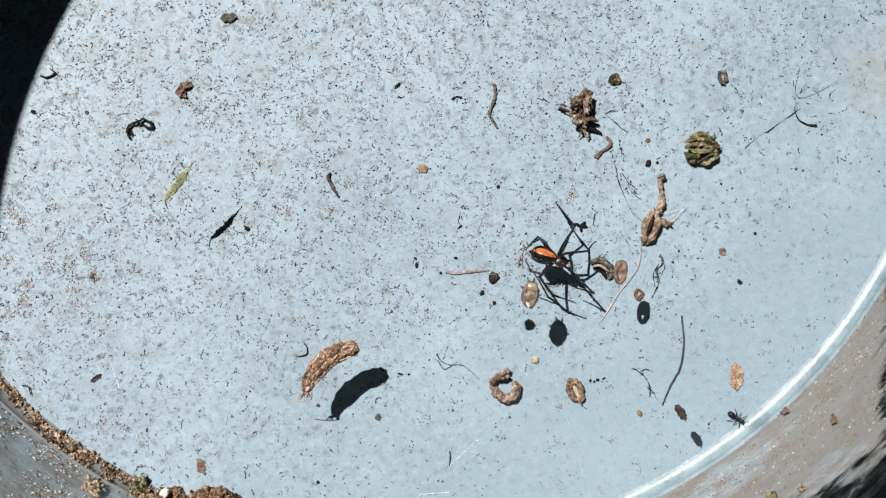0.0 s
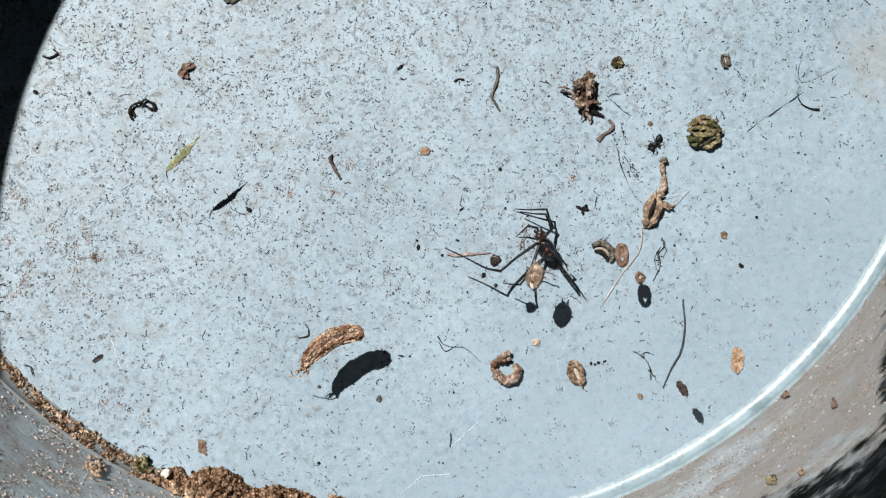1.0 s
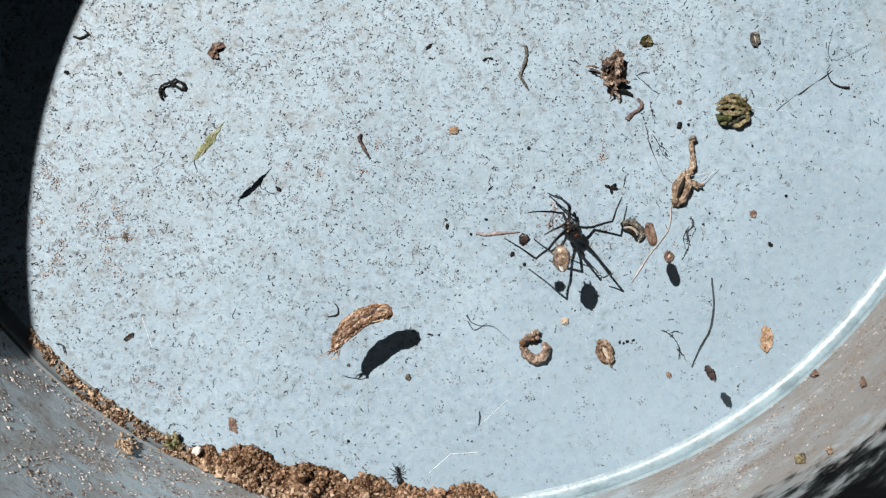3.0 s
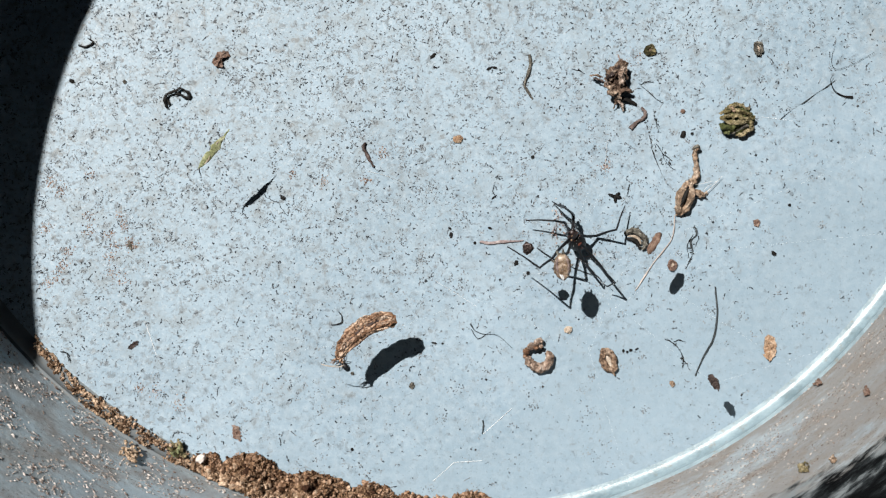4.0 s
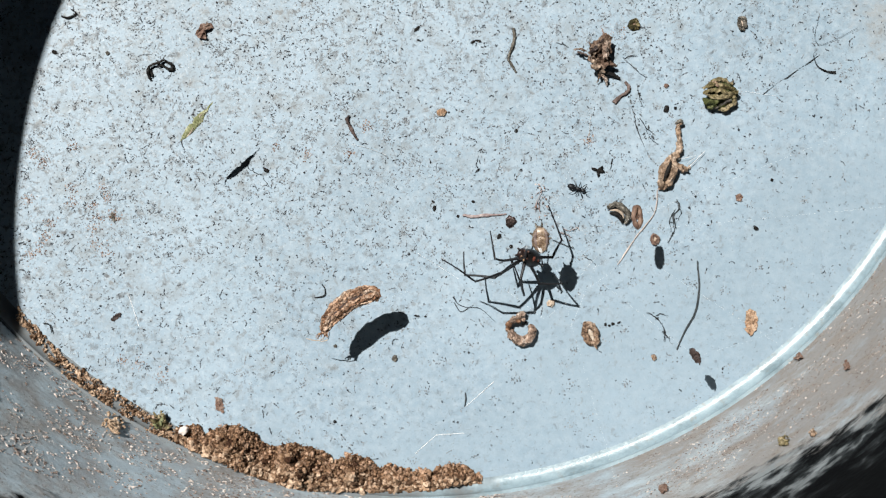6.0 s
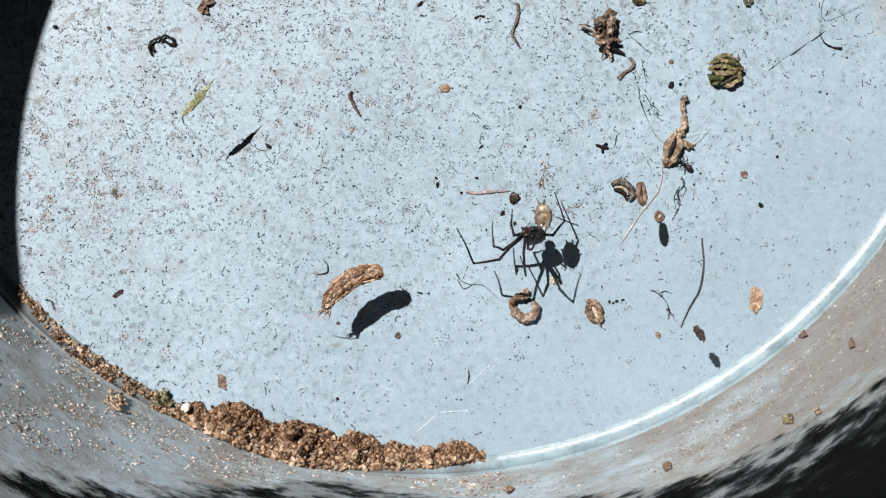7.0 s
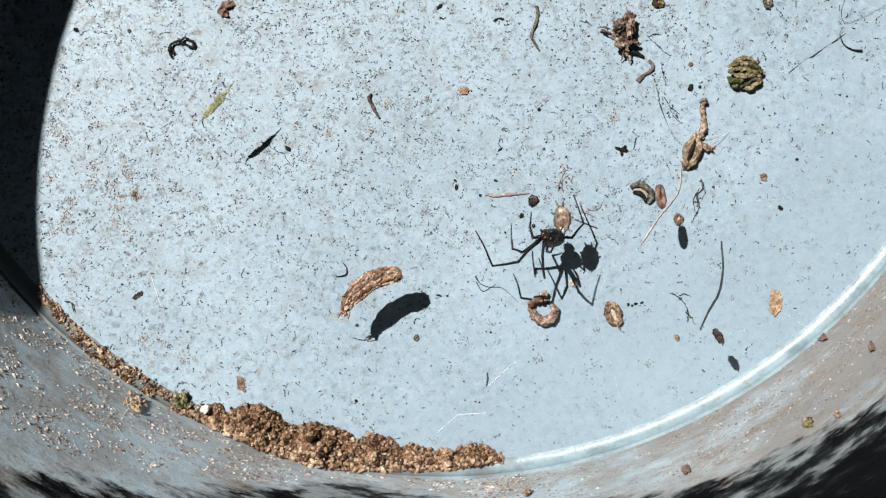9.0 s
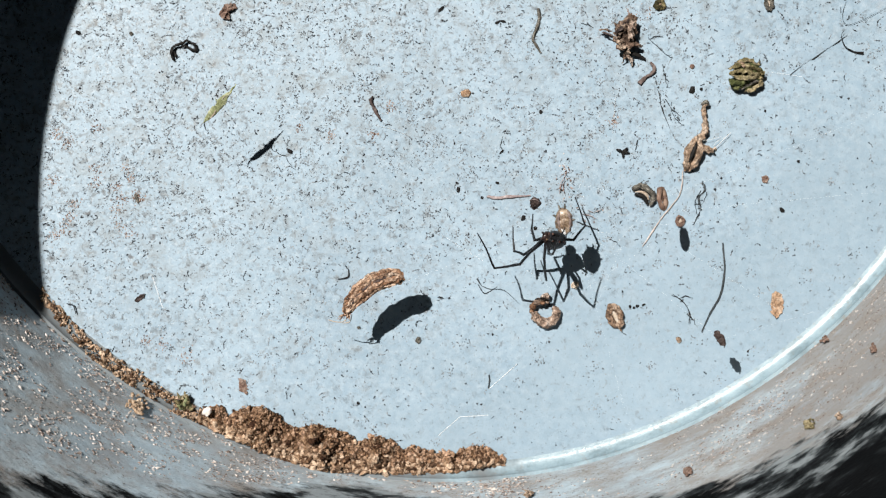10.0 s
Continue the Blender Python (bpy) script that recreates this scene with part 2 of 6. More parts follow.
GRIT = natural("grey_plant_grit", (0.031, 0.036, 0.042), (0.13, 0.153, 0.175), (0.31, 0.35, 0.385), 500, 0.9, 0.00005, 0.15, island=0.6)
SOOT = natural("black_plant_specks", (0.008, 0.008, 0.009), (0.024, 0.023, 0.024), (0.07, 0.064, 0.062), 700, 0.85, 0.00005, 0.2, island=0.4)
MAROON = natural("dark_maroon_scrap", (0.03, 0.020, 0.018), (0.105, 0.074, 0.067), (0.28, 0.215, 0.195), 800, 0.75, 0.0001, 0.25, island=0.4)
STAIN = natural("rusty_dried_crumbs", (0.09, 0.055, 0.042), (0.24, 0.155, 0.12), (0.44, 0.33, 0.275), 600, 0.9, 0.00008, 0.15, island=0.6)
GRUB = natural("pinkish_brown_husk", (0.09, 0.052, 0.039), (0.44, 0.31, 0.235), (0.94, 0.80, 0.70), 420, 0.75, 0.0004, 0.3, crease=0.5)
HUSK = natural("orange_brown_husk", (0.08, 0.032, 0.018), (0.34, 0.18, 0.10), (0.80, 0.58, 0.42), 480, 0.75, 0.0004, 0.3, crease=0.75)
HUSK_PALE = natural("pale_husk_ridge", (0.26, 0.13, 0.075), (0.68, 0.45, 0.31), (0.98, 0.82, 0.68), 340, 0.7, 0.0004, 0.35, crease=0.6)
PINK = natural("dull_pink_stem", (0.17, 0.12, 0.12), (0.35, 0.275, 0.27), (0.60, 0.53, 0.52), 700, 0.75, 0.0001, 0.25)
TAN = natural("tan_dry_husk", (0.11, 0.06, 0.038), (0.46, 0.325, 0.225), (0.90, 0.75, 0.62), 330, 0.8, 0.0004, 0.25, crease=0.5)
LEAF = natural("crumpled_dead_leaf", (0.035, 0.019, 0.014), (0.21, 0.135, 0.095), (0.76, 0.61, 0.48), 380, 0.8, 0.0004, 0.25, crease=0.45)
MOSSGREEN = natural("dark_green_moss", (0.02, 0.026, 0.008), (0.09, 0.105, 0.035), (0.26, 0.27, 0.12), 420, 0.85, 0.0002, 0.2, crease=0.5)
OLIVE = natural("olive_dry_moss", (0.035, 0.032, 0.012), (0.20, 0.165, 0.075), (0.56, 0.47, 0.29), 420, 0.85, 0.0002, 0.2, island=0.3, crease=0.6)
GREEN = natural("yellow_green_husk", (0.15, 0.17, 0.07), (0.37, 0.395, 0.20), (0.72, 0.72, 0.54), 420, 0.6, 0.0001, 0.35, crease=0.25)
STRAW = natural("pale_straw", (0.42, 0.31, 0.22), (0.66, 0.54, 0.43), (0.82, 0.74, 0.64), 800, 0.7, 0.00008, 0.3, crease=0.3)
DARK = natural("black_brown_scrap", (0.005, 0.005, 0.005), (0.014, 0.013, 0.012), (0.04, 0.036, 0.034), 900, 0.7, 0.0001, 0.12)
GREY = natural("grey_rootlet", (0.022, 0.028, 0.032), (0.05, 0.06, 0.066), (0.11, 0.12, 0.125), 900, 0.85, 0.0001, 0.2)
GREYBROWN = natural("grey_brown_rind", (0.030, 0.028, 0.024), (0.155, 0.142, 0.118), (0.48, 0.45, 0.39), 900, 0.75, 0.00015, 0.3, crease=0.6)
RUST = natural("reddish_flake", (0.12, 0.062, 0.045), (0.28, 0.18, 0.14), (0.48, 0.38, 0.32), 700, 0.8, 0.0001, 0.2, crease=0.5)
PREY = natural("wrapped_woodlouse_shell", (0.08, 0.048, 0.028), (0.29, 0.195, 0.125), (0.60, 0.49, 0.38), 380, 0.38, 0.00012, 0.55, crease=0.3)
STRAW_PINK = natural("pinkish_silk_scraps", (0.18, 0.12, 0.10), (0.40, 0.31, 0.28), (0.64, 0.57, 0.53), 700, 0.8, 0.0001, 0.2, island=0.5)
UMBER = natural("grey_smudge_crumbs", (0.11, 0.12, 0.132), (0.205, 0.232, 0.258), (0.35, 0.385, 0.41), 600, 0.9, 0.0001, 0.15, island=0.6)
WHITE = plain("white_silk", (1.35, 1.36, 1.36), 0.45, 0.4, 0.08)
SILK = plain("grey_silk", (0.85, 0.86, 0.86), 0.5, 0.3, 0.2)
BLACK = plain("glossy_black_shell", (0.010, 0.009, 0.009), 0.38, 0.35, 0.5, 900, 0.00003)
LEGBLACK = plain("satin_black_leg", (0.011, 0.012, 0.015), 0.45, 0.3, 0.4, 900)
STRIPE = plain("orange_red_stripe", (1.45, 0.36, 0.09), 0.38, 0.5, 0.2, 1300)
REDBROWN = plain("dark_red_brown_shell", (0.045, 0.024, 0.021), 0.38, 0.5, 0.6, 900, 0.00006)
ANT = plain("dull_black_ant", (0.009, 0.010, 0.013), 0.5, 0.3, 0.4)

# ---- building helpers ----


def at(u, v, z=0.0):
    """The place over the plan point (u, v), z millimetres above the bottom, on the line to the eye's stand."""
    k = S * (EYE - z / 1000) / EYE
    return Vector(((u - MID_U) * k, (MID_V - v) * k, z / 1000))


def finish(ob, bm, material, smooth=True):
    bmesh.ops.recalc_face_normals(bm, faces=bm.faces)
    for e in bm.edges:
        if smooth and len(e.link_faces) == 2 and e.calc_face_angle() > 0.8:
            e.smooth = False
    bm.to_mesh(ob.data)
    bm.free()
    ob.data.materials.append(material)
    if smooth:
        ob.data.polygons.foreach_set("use_smooth", [True] * len(ob.data.polygons))
    return ob


def part(name, bm, material, parent, label="", smooth=True):
    """One mesh under a thing or a part."""
    ob = new(name, bpy.data.meshes.new(name))
    ob.parent = parent
    if label:
        ob["label"] = label
    return finish(ob, bm, material, smooth)


def thing(name, place, label, category, group="", kind=""):
    ob = new(name)
    ob.empty_display_size = 0.002
    ob.location = place
    return tagged(ob, label, category, group, kind)


def single(name, bm, material, place, label, category, group="", kind="", smooth=True):
    ob = new(name, bpy.data.meshes.new(name))
    ob.location = place
    return tagged(finish(ob, bm, material, smooth), label, category, group, kind)


def curve_through(points, steps):
    """Points along a smooth curve through the given ones."""
    p = [Vector(q) for q in points]
    p = [p[0] * 2 - p[1]] + p + [p[-1] * 2 - p[-2]]
    out = []
    for i in range(1, len(p) - 2):
        a, b, c, d = p[i - 1:i + 3]
        for s in range(steps):
            t = s / steps
            out.append(0.5 * (2 * b + (c - a) * t + (2 * a - 5 * b + 4 * c - d) * t * t + (3 * b - a - 3 * c + d) * t ** 3))
    out.append(p[-2])
    return out


def sweep(bm, points, radii, sides=8, flat=1.0, steps=4, ridges=0, ridge=0.0):
    """A tapered tube along a curve, in metres. flat: its height over its width; ridges: lengthwise folds."""
    line = curve_through(points, steps) if steps > 1 else [Vector(q) for q in points]
    n, rings = len(line), []
    for i, c in enumerate(line):
        ahead = (line[min(i + 1, n - 1)] - line[max(i - 1, 0)]).normalized()
        up = Vector((0, 0, 1)) if abs(ahead.z) < 0.9 else Vector((0, 1, 0))
        side = ahead.cross(up).normalized()
        up = side.cross(ahead)
        f = i / (n - 1) * (len(radii) - 1)
        k = min(int(f), len(radii) - 2) if len(radii) > 1 else 0
        r = radii[k] + (radii[k + 1] - radii[k]) * (f - k) if len(radii) > 1 else radii[0]
        ring = []
        for s in range(sides):
            a = math.tau * s / sides
            q = r * (1 + ridge * math.cos(ridges * a)) if ridges else r
            ring.append(bm.verts.new(c + side * math.cos(a) * q + up * math.sin(a) * q * flat))
        rings.append(ring)
    for a, b in zip(rings, rings[1:]):
        for s in range(sides):
            bm.faces.new((a[s], a[(s + 1) % sides], b[(s + 1) % sides], b[s]))
    bm.faces.new(rings[0])
    bm.faces.new(rings[-1])
    return bm


def gnarl(bm, amount, size, seed=0, dense=0):
    """Uneven, lumpy relief: amount and size of the lumps in metres; dense: cuts that refine the mesh first."""
    if dense:
        bmesh.ops.subdivide_edges(bm, edges=bm.edges[:], cuts=dense, use_grid_fill=True)
    off = Vector((seed * 7.31, seed * 3.17, seed * 1.73))
    for v in bm.verts:
        q = v.co / size
        v.co += (noise.noise_vector(q + off) + 0.5 * noise.noise_vector(q * 2.3 + off) + (0.35 * noise.noise_vector(q * 5.1 + off) if dense else Vector())) * amount
    return bm


def blob(bm, centre, size, turn=(0, 0, 0), detail=2, lumps=0.0, seed=0):
    """An egg-shaped lump, size in metres (half axes)."""
    made = bmesh.ops.create_icosphere(bm, subdivisions=detail, radius=1.0)["verts"]
    m = Matrix.LocRotScale(Vector(centre), Euler([radians(a) for a in turn]), Vector(size))
    off = Vector((seed * 5.1, seed * 2.3, seed * 9.7))
    for v in made:
        v.co *= 1 + lumps * (noise.noise(v.co * 1.7 + off) + 0.6 * noise.noise(v.co * 4.1 + off))
        v.co = m @ v.co
    return bm


def sheet(bm, outline, thick, fold, seed, cells=9):
    """A crumpled flake inside a convex outline of (x, y) metres, with thickness."""
    xs, ys = [p[0] for p in outline], [p[1] for p in outline]
    cx, cy = sum(xs) / len(xs), sum(ys) / len(ys)
    off = Vector((seed * 3.3, seed * 8.1, seed))
    span = max(max(xs) - min(xs), max(ys) - min(ys))
    rag = 0.12

    def spot(i, r, top):
        f = i / cells / 1.0
        k = int(f * len(outline)) % len(outline)
        g = f * len(outline) - int(f * len(outline))
        a, b = outline[k], outline[(k + 1) % len(outline)]
        x, y = a[0] + (b[0] - a[0]) * g, a[1] + (b[1] - a[1]) * g
        x, y = cx + (x - cx) * r, cy + (y - cy) * r
        q = Vector((x, y, 0)) / span * 2.6 + off
        z = fold * (noise.noise(q) + 0.6 * noise.noise(q * 2.4) + 0.3 * noise.noise(q * 5.1))
        x += rag * span * noise.noise(q * 3.0 + Vector((9, 0, 0)))
        y += rag * span * noise.noise(q * 3.0 + Vector((0, 9, 0)))
        return Vector((x, y, z + fold * 0.6 + (thick if top else 0)))

    levels = [0.25, 0.5, 0.75, 1.0]
    layers = []
    for top in (False, True):
        mid = bm.verts.new(spot(0, 0, top))
        rings = [[bm.verts.new(spot(i, r, top)) for i in range(cells)] for r in levels]
        for i in range(cells):
            j = (i + 1) % cells
            bm.faces.new((mid, rings[0][i], rings[0][j]))
            for a, b in zip(rings, rings[1:]):
                bm.faces.new((a[i], b[i], b[j], a[j]))
        layers.append(rings[-1])
    for i in range(cells):
        j = (i + 1) % cells
        bm.faces.new((layers[0][i], layers[0][j], layers[1][j], layers[1][i]))
    return bm


def scatter_mesh(name, chips, material, place, label, category, parent=None):
    """Many small eight-faced chips as one mesh; chips: centre, half sizes, turn."""
    unit = [Vector(q) for q in ((1, 0, 0), (0, 1, 0), (-1, 0, 0), (0, -1, 0), (0.1, 0.1, 1), (-0.1, 0, -1))]
    sides = [(0, 1, 4), (1, 2, 4), (2, 3, 4), (3, 0, 4), (1, 0, 5), (2, 1, 5), (3, 2, 5), (0, 3, 5)]
    verts, faces = [], []
    for centre, size, turn in chips:
        base, rot = len(verts), Euler(turn).to_matrix()
        for q in unit:
            w = Vector((q.x * size[0], q.y * size[1], q.z * size[2])) * random.uniform(0.7, 1.25)
            verts.append(Vector(centre) + rot @ w)
        faces += [tuple(base + k for k in f) for f in sides]
    mesh = bpy.data.meshes.new(name)
    mesh.from_pydata(verts, [], faces)
    mesh.materials.append(material)
    ob = new(name, mesh)
    ob.location = place
    return tagged(ob, label, category, kind="stuff")


def crumbs_mesh(name, crumbs, material, label, category):
    """Many rough crumbs as one mesh; crumbs: centre, half sizes, turn."""
    seed_bm = bmesh.new()
    bmesh.ops.create_icosphere(seed_bm, subdivisions=2, radius=1.0)
    unit = [v.co.copy() for v in seed_bm.verts]
    sides = [tuple(v.index for v in f.verts) for f in seed_bm.faces]
    seed_bm.free()
    shapes = []
    rng = random.Random(5)
    for k in range(18):
        off = Vector((k * 5.3, k * 2.9, k * 7.7))
        lump = [q * (1.15 + 0.55 * noise.noise(q * 1.2 + off) + 0.3 * noise.noise(q * 3.1 + off)) for q in unit]
        # broken faces: flat cuts through the lump
        for _ in range(6):
            n = Vector((rng.gauss(0, 1), rng.gauss(0, 1), rng.gauss(0, 1))).normalized()
            cut = rng.uniform(0.4, 0.85)
            lump = [q - n * max(0.0, q.dot(n) - cut) for q in lump]
        shapes.append(np.array(lump))
    verts, faces, base = [], [], 0
    for i, (centre, size, turn) in enumerate(crumbs):
        rot = np.array(Euler(turn).to_matrix())
        verts.append((shapes[i % 18] * np.array(size)) @ rot.T + np.array(centre))
        faces += [tuple(base + k for k in f) for f in sides]
        base += len(unit)
    mesh = bpy.data.meshes.new(name)
    mesh.from_pydata(np.concatenate(verts).tolist(), [], faces)
    mesh.materials.append(material)
    return tagged(new(name, mesh), label, category, kind="stuff")


# ---- the place: ground and bucket ----
HUB = at(786, -163)                      # middle of the bucket's bottom
INNER, CORNER, RIM_Z = 0.1384, 0.0028, 0.160
LEAN_X, LEAN_Y = -0.0164, -0.0141       # the unseen rim is offset until its shadow's edge falls in place


def ground():
    bm = bmesh.new()
    rings = [0.0, 0.25, 0.6, 1.5, 5, 20, 80, 400, 2000]
    last = None
    for r in rings:
        ring = []
        for s in range(48 if r else 1):
            a = math.tau * s / 48
            q = Vector((r * math.cos(a), r * math.sin(a), 0))
            q.z = -0.0062 - (0.004 * (0.5 + noise.noise(q * 9)) if 0.2 < r < 30 else 0.0)
            ring.append(bm.verts.new(q))
        if last:
            for s in range(48):
                t = (s + 1) % 48
                if len(last) == 1:
                    bm.faces.new((last[0], ring[s], ring[t]))
                else:
                    bm.faces.new((last[s], ring[s], ring[t], last[t]))
        last = ring
    single("ground", bm, EARTH, (0, 0, 0), "bare dry brown earth round the bucket", "ground", kind="structure")


def wall_point(angle, r, z):
    """A point of the bucket's turned shape: the rim's middle drifts with the height."""
    k = z / RIM_Z
    wobble = 1 + 0.004 * math.sin(3 * angle + 1) * k
    return Vector((LEAN_X * k + r * wobble * math.cos(angle), LEAN_Y * k + r * wobble * math.sin(angle), z))


def turned(bm, profile, sides=192, closed=False):
    rings = [[bm.verts.new(wall_point(math.tau * s / sides, r, z)) for s in range(sides)] for r, z in profile]
    pairs = list(zip(rings, rings[1:])) + ([(rings[-1], rings[0])] if closed else [])
    for a, b in pairs:
        for s in range(sides):
            t = (s + 1) % sides
            bm.faces.new((a[s], a[t], b[t], b[s]))
    return rings


def bucket():
    top = thing("bucket", HUB, "old pale blue-grey plastic bucket, dirty inside, standing in the sun", "bucket")
    bm = bmesh.new()
    rings = turned(bm, [(INNER * k / 24, 0.0) for k in range(1, 25)] + [(INNER, -0.005)] + [(INNER * k / 6, -0.005) for k in range(5, 0, -1)])
    bm.faces.new(rings[0])
    bm.faces.new(rings[-1])
    part("bottom", bm, FLOOR, top, "scuffed pale blue plastic bottom, specked with dirt")
    bm = bmesh.new()
    arc = [(INNER - 0.0007, 0.00006)] + [(INNER - 0.0004 + CORNER * math.sin(a), CORNER * (1 - math.cos(a)) + 0.0001) for a in (math.pi / 2 * k / 10 for k in range(11))]
    turned(bm, arc + [(INNER + CORNER + 0.003, CORNER), (INNER + CORNER + 0.003, -0.005), (INNER + 0.0004, -0.005), (INNER + 0.0004, -0.0002)], closed=True)
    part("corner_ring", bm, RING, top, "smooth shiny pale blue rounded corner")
    bm = bmesh.new()
    low, high = INNER + CORNER + 0.0004, 0.1435
    inner = [(low + (high - low) * k / 30, CORNER + (RIM_Z - CORNER) * k / 30) for k in range(31)]
    turned(bm, inner + [(high + 0.003, RIM_Z), (low + 0.0032, CORNER)], closed=True)
    part("wall", bm, WALL, top, "grey plastic wall with tan dust, nearly black higher up")
    bm = bmesh.new()
    lip = [(high + 0.0052 + 0.002 * math.cos(a), RIM_Z - 0.0022 + 0.002 * math.sin(a)) for a in (math.tau * k / 12 for k in range(12))]
    turned(bm, lip, closed=True)
    part("rim", bm, OUTSIDE, top, "rolled blue plastic rim")


def corner_height(r):
    """The height of the bucket's inside, r metres from the hub."""
    if r <= INNER:
        return 0.0
    x = min((r - INNER) / CORNER, 1.0)
    return CORNER * (1 - math.sqrt(max(0.0, 1 - x * x))) if x < 1 else CORNER + (r - INNER - CORNER) * 30


ground()
bucket()

# ---- dirt: soil along the corner, sand on the wall, grit on the bottom ----


def between(table, x):
    for (x0, y0), (x1, y1) in zip(table, table[1:]):
        if x <= x1:
            return y0 + (y1 - y0) * max(0.0, (x - x0) / (x1 - x0))
    return table[-1][1]


SOIL_FAR = [(72, 508), (165, 606), (242, 655), (313, 703), (360, 724), (375, 718), (396, 722), (404, 735), (414, 726), (440, 718), (462, 715), (480, 726), (500, 742), (519, 758), (530, 755), (556, 748), (590, 757), (618, 764), (632, 784), (645, 774), (668, 769), (692, 778), (712, 794), (728, 790), (755, 797), (775, 802), (792, 798), (806, 801), (820, 793), (845, 787), (866, 793), (880, 804), (895, 815)]
SOIL_NEAR = [(64, 524), (157, 632), (237, 686), (310, 733), (362, 753), (420, 780), (495, 814), (560, 832), (633, 837), (720, 838), (798, 835), (850, 828), (895, 818)]


# the heap's hummocks along the corner: middle, reach to either side, height
HUMMOCKS = ((384, 20, 15, 0.55), (455, 46, 52, 1.0), (556, 34, 62, 1.0), (668, 32, 38, 0.85), (748, 26, 30, 0.6), (798, 16, 14, 0.6), (845, 26, 34, 0.9))


def hummock(u):
    return max([0.3] + [h * math.exp(-((u - c) / (left if u < c else right)) ** 2 * 1.6) for c, left, right, h in HUMMOCKS])


def heap_height(u, v, f, width):
    """How high the soil lies at a plan place, f of the way across its strip."""
    rough = 0.8 + 0.5 * noise.noise(Vector((u * 0.05, v * 0.05, 4))) + 0.3 * noise.noise(Vector((u * 0.14, v * 0.14, 9)))
    return max(0.0, min(0.0085, width * 0.8) * math.sin(math.pi * min(1, 0.10 + f * 0.84)) ** 0.8 * hummock(u) * rough)


def soil():
    """Crumbs heaped in the corner: fine and dark on the hummocks, larger and paler where they have rolled against the wall."""
    edge, crumbs = [], []
    for i in range(10500):
        u = random.uniform(72, 893) if i % 3 else random.uniform(360, 893)
        far, near = between(SOIL_FAR, u), between(SOIL_NEAR, u)
        f = random.random() ** 0.9
        strip = u < 352
        if strip and noise.noise(Vector((u * 0.05, f * 2.0, 3))) < random.uniform(-0.5, 0.3):
            continue
        wild = 5 * noise.noise(Vector((u * 0.09, 1, 0))) + 4 * noise.noise(Vector((u * 0.23, 5, 0)))
        v = far + wild * (1 - f) + (near - far) * f
        width = (near - far) * S
        p = at(u, v)
        rolled = f > 0.58 + 0.25 * noise.noise(Vector((u * 0.06, 8, 0)))
        if strip:
            size = random.choice((0.00014, 0.0002, 0.00028, 0.00036, 0.0006 if i % 4 == 0 else 0.0002)) * random.uniform(0.8, 1.3)
        elif rolled:
            size = random.choice((0.0002, 0.0003, 0.0004, 0.0006, 0.0009 if i % 2 else 0.0003)) * random.uniform(0.8, 1.3)
        else:
            size = random.choice((0.00009, 0.00012, 0.00015, 0.0002, 0.00026, 0.0007 if i % 2 == 0 else 0.0003, 0.00045)) * random.uniform(0.8, 1.3)
        base = corner_height(min((p - HUB).length, INNER + CORNER))
        p.z = base + heap_height(u, v, f, width) * random.uniform(0.8, 1.0) + size * 0.35
        p.x, p.y = p.x * (1 - p.z / EYE), p.y * (1 - p.z / EYE)
        crumb = (p, (size, size * random.uniform(0.55, 0.95), size * random.uniform(0.45, 0.85)), (random.uniform(0, 3), random.uniform(0, 3), random.uniform(0, 3)))
        (edge if strip or (rolled and i % 5) or i % 17 == 0 else crumbs).append(crumb)
    crumbs_mesh("soil_edge", edge, SOIL_PALE, "dry tan soil crumbs along the bucket's corner", "soil")
    crumbs_mesh("soil_heap", crumbs, SOIL, "loose crumbly brown soil heaped in the bucket's corner", "soil")
    bm = bmesh.new()
    # the packed body of the heap under the crumbs
    rows = []
    for k in range(181):
        u = 352 + (893 - 352) * k / 180
        far, near = between(SOIL_FAR, u), between(SOIL_NEAR, u)
        row = []
        for j in range(13):
            f = j / 12
            v = far + 3 + (near - far - 4) * f
            p = at(u, v)
            p.z = corner_height(min((p - HUB).length, INNER + CORNER)) + heap_height(u, v, f, (near - far) * S) * 0.9
            p.x, p.y = p.x * (1 - p.z / EYE), p.y * (1 - p.z / EYE)
            row.append(bm.verts.new(p + Vector((0, 0, -0.0002 if j in (0, 12) else 0))))
        rows.append(row)
    for a, b in zip(rows, rows[1:]):
        for j in range(12):
            bm.faces.new((a[j], a[j + 1], b[j + 1], b[j]))
    gnarl(bm, 0.0004, 0.0011, 3)
    single("packed_soil", bm, SOIL_DARK, (0, 0, 0), "packed brown soil under loose crumbs in the corner", "soil", kind="stuff")


